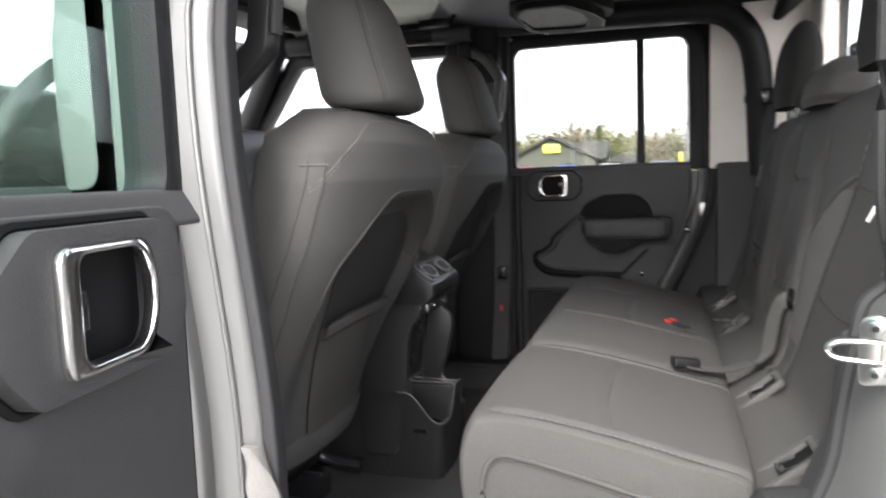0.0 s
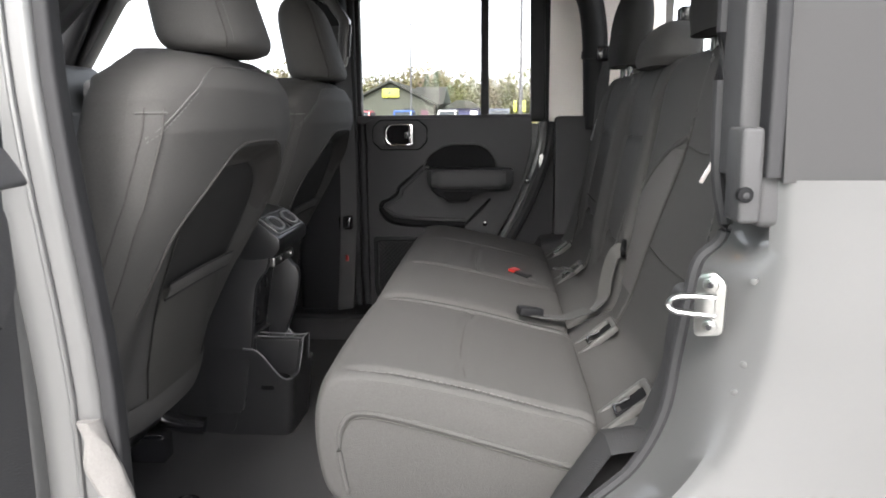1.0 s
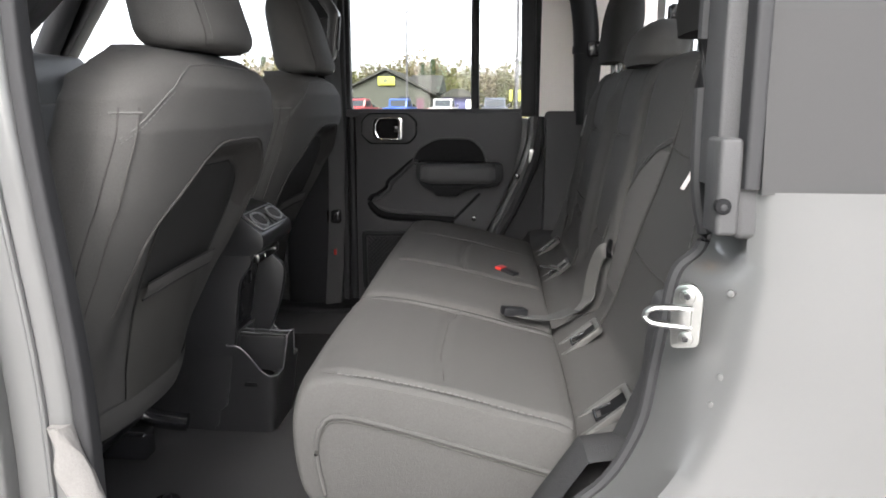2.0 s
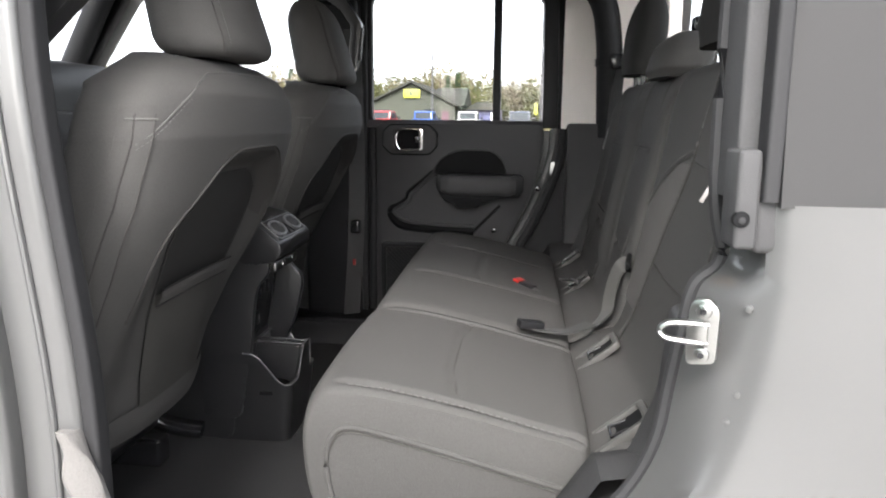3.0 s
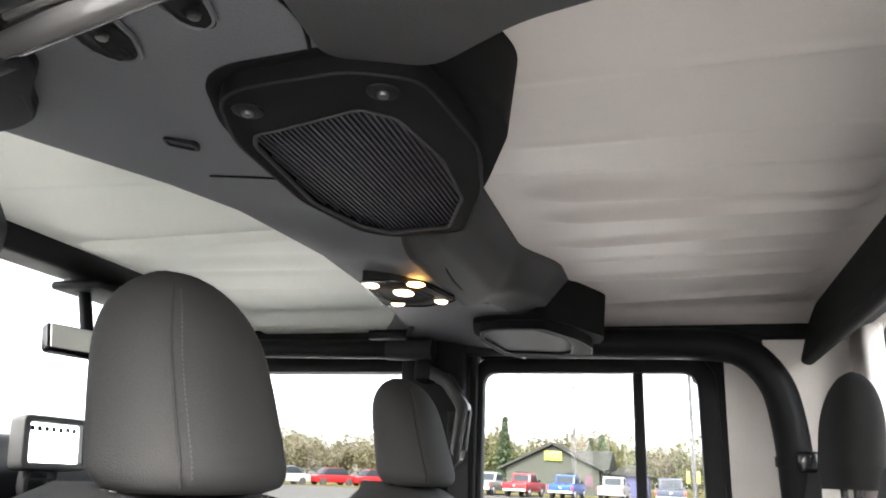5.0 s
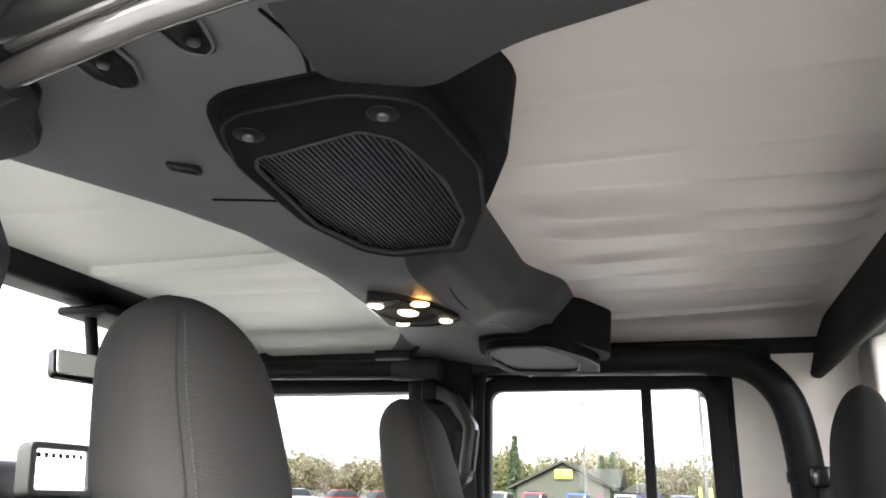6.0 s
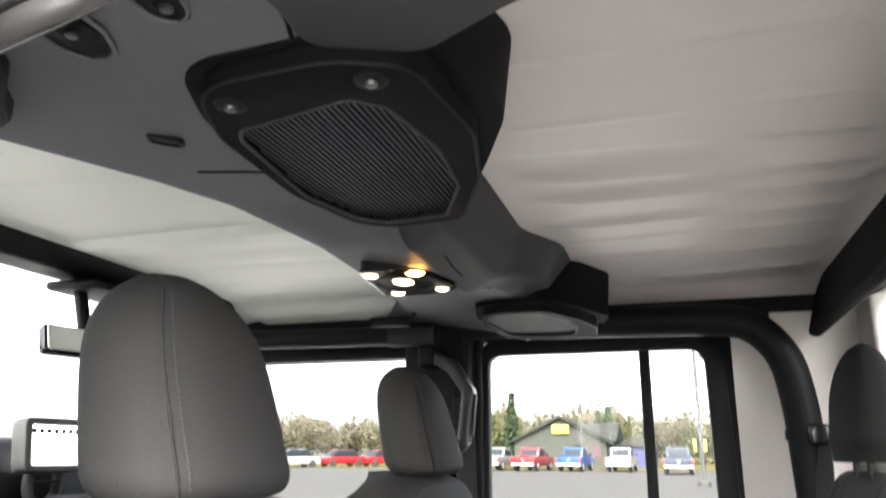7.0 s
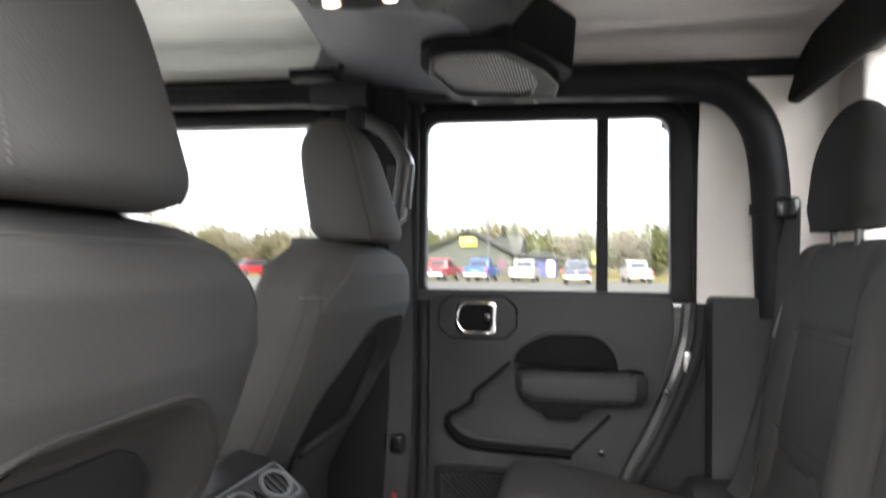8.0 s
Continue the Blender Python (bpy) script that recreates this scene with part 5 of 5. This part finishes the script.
part("strap", webbing([(0.80, -0.155, 0.912), (0.76, -0.19, 0.908), (0.72, -0.202, 0.912), (0.70, -0.20, 0.916)], 0.022, (0.1, 0, 1)), STRAP, loopb)
part("case", moved(box(-0.022, 0.020, -0.011, 0.011, -0.007, 0.007, 0.003), pose(0.70, -0.20, 0.920, 0, 8, 18)), BLACK, loopb)
loopb.location.z = LIFT
pull = thing("release_strap", "pale pull strap on the side of the rear backrest", "strap")
part("tab", moved(box(-0.002, 0.002, -0.002, 0.002, -0.019, 0.019, 0.0008), pose(0.866, -0.605, 1.203, 0, 28, 0)), LINER, pull)
knob = thing("floor_fastener", "round black floor mat fastener on the carpet", "fastener")
part("disc", cyl((0.160, -0.355, 0.662), (0, 0, 1), 0.020, 0.012, 24, 0.003), GLOSS, knob)
part("slot_post", cyl((0.160, -0.355, 0.670), (0, 0, 1), 0.007, 0.006, 12, 0.001), BLACK, knob)


def crumple(u, v):
    a, b = squircle(u, 0.010 + 0.007 * math.sin(3.14 * v), 0.014 + 0.004 * math.sin(5 * v), 2.4)
    n = noise.noise(Vector((u * 5, v * 6, 2))) * 0.006
    return 0.278 + a + n - 0.022 * v + 0.008 * math.sin(4 * v), -0.742 + b + n, 0.78 + 0.19 * v


strap = thing("check_strap", "crumpled grey cloth door check strap at the sill", "strap")
part("cloth", shell(28, 30, crumple), CLOTH, strap)

# jamb bolts and dimples beside the striker
for x, z in ((0.872, 1.118), (0.868, 1.045), (0.862, 1.02)):
    b = thing("jamb_plug", "small painted plug in the door jamb", "plug", "jamb plugs")
    part("plug", cyl((x - 0.010, -0.768, z), (-0.55, -0.83, 0), 0.0032, 0.005, 14, 0.001), PAINT, b)

# overhead details: rail, bolts on dark notch patches, microphone, seams
rail = thing("door_rail", "glossy grey door header rail over the opening", "rail")
part("rail_cap", tube([(0.262, -0.667, 1.605), (0.284, -0.670, 1.608)], 0.0165, 14), RUBBER, rail)
part("rail_lip", tube([(0.30, -0.686, 1.614), (0.45, -0.704, 1.628), (0.60, -0.715, 1.638), (0.84, -0.7195, 1.642)], 0.0028, 8), RAIL_LIT, rail)
part("rail_tube", tube([(0.270, -0.668, 1.606), (0.40, -0.684, 1.620), (0.60, -0.699, 1.634), (0.84, -0.704, 1.640)], 0.0105, 14), RAIL_LIT, rail)
for edge, bx, by in (([(0.286, -0.660), (0.338, -0.660), (0.326, -0.612), (0.306, -0.578), (0.281, -0.572), (0.268, -0.592), (0.277, -0.625)], 0.305, -0.618),
                     ([(0.376, -0.664), (0.412, -0.664), (0.404, -0.638), (0.396, -0.618), (0.379, -0.610), (0.371, -0.624), (0.374, -0.642)], 0.391, -0.634)):
    notch = thing("bar_bolt", "bolt on the bar cover with a flat dark patch for a notch's shade", "bolt", "bar bolts")
    outline = rounded(edge, 0.010, 5)
    mx, my = sum(p[0] for p in outline) / len(outline), sum(p[1] for p in outline) / len(outline)

    def scoop(u, v):
        p = outline[int(round(u * len(outline))) % len(outline)]
        x, y = mx + (p[0] - mx) * (1 - v), my + (p[1] - my) * (1 - v)
        return x, y, under(x, y)[2] - 0.0010 - 0.0012 * (1 - v) * (1 if v < 0.2 else 0)

    # no cut in the cover: black patches paint the shade of a notch
    part("notch", shell(len(outline), 8, scoop, caps=False), BLACK, notch)
    part("notch_shade", shell(len(outline), 4, lambda u, v: tuple(Vector(scoop(u, 0.42 + 0.58 * v)) + Vector((0.004, 0.010, -0.0012))), caps=False), DEEP, notch)
    part("notch_rim", tube([Vector(scoop(k / len(outline), 0.0)) for k in range(len(outline))], 0.0019, 6, closed=True), BAR, notch)
    part("bolt", cyl((bx, by, under(bx, by)[2] - 0.004), (0, 0, 1), 0.0045, 0.006, 8, 0.001), STEEL, notch)
cap = thing("pillar_cap", "black moulded cap joining the pillar trim to the bar", "trim cap")
part("cap_shell", prism(rounded([(0.0, -0.690), (0.02, -0.500), (0.085, -0.492), (0.140, -0.508), (0.168, -0.545), (0.212, -0.580), (0.226, -0.640), (0.215, -0.690)], 0.016, 5), "z", 1.652, 1.70, 0.009), BLACK, cap)
part("cap_lip", tube(smooth_path([(0.03, -0.503, 1.655), (0.085, -0.4965, 1.6545), (0.136, -0.512, 1.6545), (0.163, -0.549, 1.6545)], 5), 0.0028, 8), TRIM, cap)
part("cap_seam", tube(smooth_path([(0.02, -0.60, 1.6515), (0.11, -0.59, 1.6515), (0.20, -0.612, 1.6515)], 5), 0.0012, 6), DEEP, cap)
mic = thing("microphone_grille", "small oval microphone grille in the bar cover", "grille")
part("bezel", moved(ring(rounded([(-0.017, -0.009), (0.017, -0.009), (0.017, 0.009), (-0.017, 0.009)], 0.006, 4), rounded([(-0.013, -0.006), (0.013, -0.006), (0.013, 0.006), (-0.013, 0.006)], 0.004, 4), "z", -0.003, 0.003, 0.001), pose(0.230, -0.425, under(0.230, -0.425)[2] - 0.001, 0, 8, 22)), BLACK, mic)
part("mesh", moved(box(-0.013, 0.013, -0.006, 0.006, -0.001, 0.001), pose(0.230, -0.425, under(0.230, -0.425)[2] - 0.001, 0, 8, 22)), RIB, mic)

# ---- outside ----
ASPHALT = material("asphalt", (0.056, 0.055, 0.051), 0.85, spec=0.03, grain=0.4, scale=40, bump=0.3, blotch=0.25, blotch_scale=0.15)
ground = structure("ground", "pale worn asphalt parking lot", "ground")
# unseen pale slab, added round the car to bounce light up into the cab
BOUNCE_PALE = material("bounce_pale", (0.42, 0.41, 0.39), 0.9, spec=0.03, grain=0.3, scale=30, bump=0.3, blotch=0.25, blotch_scale=0.5)
part("bounce_slab", box(-8, 8, -10, 8, -0.1, 0.006), BOUNCE_PALE, ground)
part("lot", shell(20, 20, lambda u, v: (-900 + 1800 * u, -900 + 1800 * v, 0.0), closed=False), ASPHALT, ground)


# ---- parked pickups ----
def wheel_bm(x, y, z, r, w):
    return cyl((x, y, z), (1, 0, 0), r, w, 20, 0.02)


TYRE = material("tyre", (0.02, 0.02, 0.02), 0.8, grain=0.3, scale=60)
RIM = material("rim", (0.45, 0.45, 0.45), 0.35, metal=0.8, blotch=0.1)
DARKGLASS = material("dark_glass", (0.02, 0.024, 0.028), 0.4, spec=0.05)
LAMP_RED = material("tail_lamp", (0.45, 0.02, 0.02), 0.25, coat=0.4)


def pickup(colour, label, shade):
    """A pickup seen from behind: tail towards -y, 5.6 m long, 2 m wide."""
    st = thing("pickup_truck", label, "pickup truck", "parked pickups")
    paint = material("truck_paint", colour, 0.4, coat=0.15, grain=0.05, blotch=0.06, spec=0.25)
    hull = [(0.0, 0.55), (0.0, 1.10), (1.75, 1.14), (1.78, 1.16), (3.95, 1.16), (5.3, 1.12), (5.55, 1.0), (5.6, 0.55), (5.2, 0.42), (0.2, 0.42)]
    part("body", prism(rounded(hull, 0.06), "x", -0.98, 0.98, 0.05), paint, st)
    cab = [(1.72, 1.13), (1.95, 1.80), (2.25, 1.88), (3.3, 1.86), (4.1, 1.15)]
    part("cab", prism(rounded(cab, 0.08), "x", -0.80, 0.80, 0.06), paint, st)
    part("rear_window", prism([(1.765, 1.22), (1.93, 1.74), (1.90, 1.74), (1.735, 1.22)], "x", -0.66, 0.66), DARKGLASS, st)
    for s in (-1, 1):
        part("side_window", box(min(s * 0.79, s * 0.81), max(s * 0.79, s * 0.81), 2.05, 3.55, 1.22, 1.70, 0.005), DARKGLASS, st)
        part("tail_lamp", box(s * 0.98 - 0.09, s * 0.98 + 0.02, -0.02, 0.12, 0.72, 1.05, 0.02), LAMP_RED, st)
        for y in (1.05, 4.65):
            wh = part("wheel", wheel_bm(s * 0.86, y, 0.41, 0.41, 0.27), TYRE, st)
            part("rim", wheel_bm(s * 0.90, y, 0.41, 0.25, 0.23), RIM, wh)
        part("mirror", box(min(s * 0.98, s * 1.18), max(s * 0.98, s * 1.18), 3.45, 3.55, 1.2, 1.42, 0.03), GLOSS, st)
    part("bed_floor", box(-0.82, 0.82, 0.12, 1.70, 1.08, 1.12), shade, st)
    part("tailgate", box(-0.84, 0.84, -0.03, 0.03, 0.62, 1.09, 0.02), paint, st)
    part("badge", box(-0.10, 0.10, -0.045, -0.03, 0.82, 0.90, 0.01), CHROME if colour[0] < 0.5 else GLOSS, st)
    part("bumper", box(-0.98, 0.98, -0.15, 0.05, 0.44, 0.62, 0.04), RIM, st)
    part("plate", box(-0.16, 0.16, -0.17, -0.15, 0.50, 0.60, 0.005), LINER, st)
    return st


for colour, label, x, turn, y in (((0.17, 0.006, 0.008), "red pickup parked in the lot", -11.0, 7, 57.7), ((0.003, 0.035, 0.17), "blue pickup parked in the lot", -7.5, 5, 57.8),
                                  ((0.19, 0.19, 0.188), "white pickup parked in the lot", -3.8, 3, 58.0), ((0.02, 0.026, 0.04), "dark grey pickup parked beside the light pole", 0.55, 0, 52.0),
                                  ((0.19, 0.19, 0.188), "white pickup parked by the grass", 5.5, -4, 59.2), ((0.12, 0.13, 0.12), "grey-green pickup at the end of the row", -14.05, 8, 58.7)):
    p = pickup(colour, label, BLACK)
    p.matrix_basis = pose(x, y, 0, 0, 0, -turn) @ Matrix.Scale(0.95, 4)

# row of cars further along, seen through the front windows
CARS = [((0.17, 0.006, 0.008), "red car in the far row"), ((0.02, 0.02, 0.02), "black car in the far row"), ((0.22, 0.22, 0.22), "silver car in the far row"), ((0.36, 0.36, 0.36), "white car in the far row")]
for k in range(14):
    colour, label = CARS[(k * 3 + k // 4) % 4] if k != 1 else CARS[0]
    st = thing("parked_car", label, "car", "far row of cars")
    paint = material("car_paint", colour, 0.4, coat=0.15, spec=0.25)
    part("body", prism(rounded([(-2.3, 0.3), (-2.3, 0.85), (-1.3, 0.98), (1.4, 1.0), (2.2, 0.9), (2.25, 0.3)], 0.12), "y", -0.9, 0.9, 0.05), paint, st)
    part("cabin", prism(rounded([(-1.5, 0.95), (-0.9, 1.58), (0.8, 1.62), (1.5, 1.0)], 0.15), "y", -0.75, 0.75, 0.06), DARKGLASS, st)
    part("roof", prism(rounded([(-0.85, 1.57), (-0.8, 1.62), (0.75, 1.65), (0.8, 1.58)], 0.02), "y", -0.70, 0.70, 0.01), paint, st)
    for x in (-1.45, 1.4):
        for s in (-1, 1):
            part("wheel", cyl((x, s * 0.82, 0.34), (0, 1, 0), 0.34, 0.22, 18, 0.02), TYRE, st)
    st.matrix_basis = pose(-27.5 - 3.1 * k, 70 - 3.3 * k + (0.4 if k % 2 else 0), 0, 0, 0, 55)

# building with gable and sign, strip of grass, poles
SIDING = material("siding", (0.045, 0.048, 0.040), 0.8, spec=0.03, grain=0.2, scale=20, blotch=0.2, blotch_scale=0.6)
SHINGLE = material("shingle", (0.034, 0.035, 0.031), 0.9, spec=0.03, grain=0.4, scale=12, blotch=0.2)
GRASS = material("dry_grass", (0.075, 0.066, 0.026), 0.95, spec=0.03, grain=0.6, scale=8, blotch=0.4, blotch_scale=0.3)
YELLOW = material("yellow_sign", (0.24, 0.25, 0.02), 0.5)
DARKINK = material("dark_ink", (0.06, 0.07, 0.03), 0.6)
PLUM = material("plum_panel_paint", (0.045, 0.012, 0.025), 0.6)
NAVY = material("navy_wall", (0.022, 0.024, 0.075), 0.7, blotch=0.2)
WHITEPAINT = material("white_paint", (0.75, 0.74, 0.72), 0.6, blotch=0.1)
GALV = material("galvanised_pole", (0.035, 0.035, 0.038), 0.7, blotch=0.2)
shop = thing("shop_building", "grey-green gabled shop with a yellow sign", "building")
part("wall", prism([(-13.2, 0), (-4.4, 0), (-4.4, 2.4), (-8.7, 4.5), (-13.2, 2.4)], "y", 62, 76), SIDING, shop)
part("roof", prism([(-13.9, 2.15), (-8.7, 4.62), (-3.8, 2.2), (-3.8, 2.4), (-8.7, 4.85), (-13.9, 2.35)], "y", 61.5, 76.5), SHINGLE, shop)
part("wing_wall", box(-4.6, -3.9, 64, 75, 0, 2.4), SIDING, shop)
part("wing_roof", prism([(63.3, 2.5), (69.5, 4.4), (75.7, 2.5)], "x", -7.0, -3.6), SHINGLE, shop)
sg = part("sign_board", box(-9.5, -7.85, 61.75, 61.95, 3.15, 4.0, 0.02), YELLOW, shop, "bright yellow sign board")
for x0, x1 in ((-9.2, -9.05), (-8.95, -8.55), (-8.45, -8.3), (-8.2, -8.05)):
    part("sign_bar", box(x0, x1, 61.72, 61.76, 3.38, 3.78), DARKINK, sg)
part("window", box(-12.3, -10.9, 61.93, 62.02, 0.9, 2.0), DARKGLASS, shop)
part("door", box(-7.4, -6.4, 61.93, 62.02, 0.0, 2.1), DARKGLASS, shop)
shop.location = (-1.45, 10.2, 0)
# panel stands in for a dark purplish door in this wall
part("plum_panel", box(-5.7, -5.0, 61.93, 62.02, 0.9, 1.9), PLUM, shop, "plum-coloured panel standing in for a door")
shed = thing("navy_shed", "low navy building with a white front", "building")
shed.location = (-1.45, 10.2, 0)
part("wall", box(-3.5, -0.1, 66, 74, 0, 2.1), NAVY, shed)
part("roof", prism([(-3.9, 2.05), (0.3, 2.05), (-1.2, 2.9), (-2.4, 2.9)], "y", 65.5, 74.5), SHINGLE, shed)
part("front", box(-1.0, -0.3, 65.9, 66.0, 0.3, 1.8), WHITEPAINT, shed)
verge = structure("verge", "strip of dry yellowish grass beyond the parked trucks", "grass")
part("turf", box(-80, 80, 63.7, 300, -0.2, 0.05), GRASS, verge)
for x, y, h, r, label in ((-7.45, 66.7, 9.4, 0.10, "tall thin light pole by the shop"), (1.6, 34.0, 9.6, 0.095, "steel lot light pole with yellow markers")):
    pl = thing("light_pole", label, "pole", "light poles")
    part("shaft", tube([(x, y, 0.0), (x, y, h)], [r, r * 0.7], 10), GALV, pl)
    part("base", cyl((x, y, 0.12), (0, 0, 1), 0.28, 0.24, 16, 0.02), ASPHALT, pl)
    part("lamp_arm", box(x - 0.35, x + 0.35, y - 0.08, y + 0.08, h - 0.05, h + 0.08, 0.02), GALV, pl)
    if y < 40:
        for q in (-0.34, 0.08):
            part("marker", box(x + q, x + q + 0.14, y - 0.13, y - 0.09, 1.45, 1.95, 0.01), YELLOW, pl, "bright yellow marker board")

# trees: trunk, limbs and a crown of many small leaf clumps
BARK = material("bark", (0.12, 0.09, 0.07), 0.9, grain=0.5, scale=12, bump=0.4, blotch=0.3)
LEAF = material("leaf", (0.058, 0.062, 0.026), 0.8, grain=0.3, scale=3, blotch=0.35, blotch_scale=0.7, vary=0.15, spec=0.1)
LEAF_PALE = material("leaf_spring", (0.082, 0.074, 0.043), 0.8, grain=0.3, scale=3, blotch=0.35, blotch_scale=0.7, vary=0.15, spec=0.1)
NEEDLE = material("needle", (0.030, 0.042, 0.022), 0.85, grain=0.3, scale=3, blotch=0.3, blotch_scale=0.7, vary=0.15, spec=0.1)


def clumps(rng, places, size):
    """Small crossed leaf blades scattered round places."""
    verts, faces = [], []
    for p in places:
        for _ in range(3):
            a, b = rng.normal(size=3), rng.normal(size=3)
            a = a / np.linalg.norm(a) * size * rng.uniform(0.5, 1.1)
            b = b / np.linalg.norm(b) * size * rng.uniform(0.4, 0.9)
            q = np.array(p) + rng.normal(size=3) * size * 0.5
            k = len(verts)
            verts += [tuple(q - a - b * 0.3), tuple(q + b), tuple(q + a - b * 0.2), tuple(q - b)]
            faces.append((k, k + 1, k + 2, k + 3))
    me = bpy.data.meshes.new("crown")
    me.from_pydata(verts, [], faces)
    return me


def broad_tree(seed, h, w, mat, label):
    rng = np.random.default_rng(seed)
    st = thing("tree", label, "tree", "trees behind the lot")
    bm = tube([(0, 0, -0.2), (0.1, 0, h * 0.3), (0.05, 0.1, h * 0.75)], [0.022 * h, 0.016 * h, 0.005 * h], 8)
    ends = []
    for _ in range(16):
        z = rng.uniform(0.22, 0.7) * h
        a = rng.uniform(0, 6.28)
        d = w * 0.5 * rng.uniform(0.5, 0.95)
        e = np.array((math.cos(a) * d, math.sin(a) * d, z + h * rng.uniform(0.1, 0.28)))
        tube([(0.05, 0, z), tuple(e * np.array((0.5, 0.5, 1)) + np.array((0, 0, -0.04 * h))), tuple(e)], [0.007 * h, 0.005 * h, 0.002 * h], 5, bm=bm)
        ends.append(e)
    part("trunk", bm, BARK, st)
    pts = []
    for e in ends:
        for _ in range(60):
            pts.append(e * rng.uniform(0.55, 1.08) + rng.normal(size=3) * w * 0.085)
    me = clumps(rng, pts, 0.035 * h)
    me.materials.append(mat)
    new("crown", me).parent = st
    return st


def spruce(seed, h, label):
    rng = np.random.default_rng(seed)
    st = thing("spruce_tree", label, "tree", "trees behind the lot")
    part("trunk", tube([(0, 0, -0.2), (0, 0, h * 0.97)], [0.02 * h, 0.002 * h], 8), BARK, st)
    pts = []
    for _ in range(1100):
        t = rng.uniform(0.06, 1.0) ** 0.8
        a = rng.uniform(0, 6.28)
        r = (1 - t) * h * 0.22 * rng.uniform(0.35, 1.05) * (0.8 + 0.2 * math.sin(t * 60))
        pts.append((math.cos(a) * r, math.sin(a) * r, t * h - r * 0.25))
    me = clumps(rng, pts, 0.028 * h)
    me.materials.append(NEEDLE)
    new("crown", me).parent = st
    return st


rng = np.random.default_rng(5)
kinds = [broad_tree(1, 6.5, 6.5, LEAF, "leafy green tree behind the shop"), broad_tree(2, 7.0, 6.0, LEAF_PALE, "bare-looking pale spring tree behind the lot"), broad_tree(3, 6.0, 7.0, LEAF, "leafy green tree behind the shop")]
for n, k in enumerate(kinds):
    k.matrix_basis = pose(-19.5 + 7 * n, 94 + 2 * n, 0)
for n in range(58):
    a = -0.55 + 1.25 * n / 57
    d = rng.uniform(84, 108)
    x, y = d * math.sin(a * 1.15), d * math.cos(a * 1.15)
    x, y = x - 5.5, y + 10
    t = copy_thing(kinds[(n * 7) % 3 if x > -9 else 1 if n % 3 else 0], pose(x, y, 0, 0, 0, rng.uniform(0, 360)))
    t.scale = [rng.uniform(0.9, 1.25)] * 3
sp = spruce(4, 7.6, "tall dark green spruce near the shop")
sp.matrix_basis = pose(-16.7, 80.7, 0)
for x, y, k in ((-8.7, 94, 0.82), (-7.6, 96, 0.9), (-11.2, 98, 0.7), (-31, 100, 1.0), (11, 102, 0.9)):
    t = copy_thing(sp, pose(x, y, 0, 0, 0, 77 * x))
    t.scale = (k, k, k)
for n in range(26):
    a = -1.05 - 1.1 * n / 25
    d = rng.uniform(95, 125)
    t = copy_thing(kinds[n % 3], pose(d * math.sin(a), d * math.cos(a), 0, 0, 0, rng.uniform(0, 360)))
    t.scale = [rng.uniform(0.7, 1.0)] * 3
for n in range(14):
    a = 0.85 + 0.9 * n / 13
    d = rng.uniform(75, 95)
    t = copy_thing(kinds[n % 3], pose(d * math.sin(a), d * math.cos(a), 0, 0, 0, rng.uniform(0, 360)))
    t.scale = [rng.uniform(1.0, 1.5)] * 3
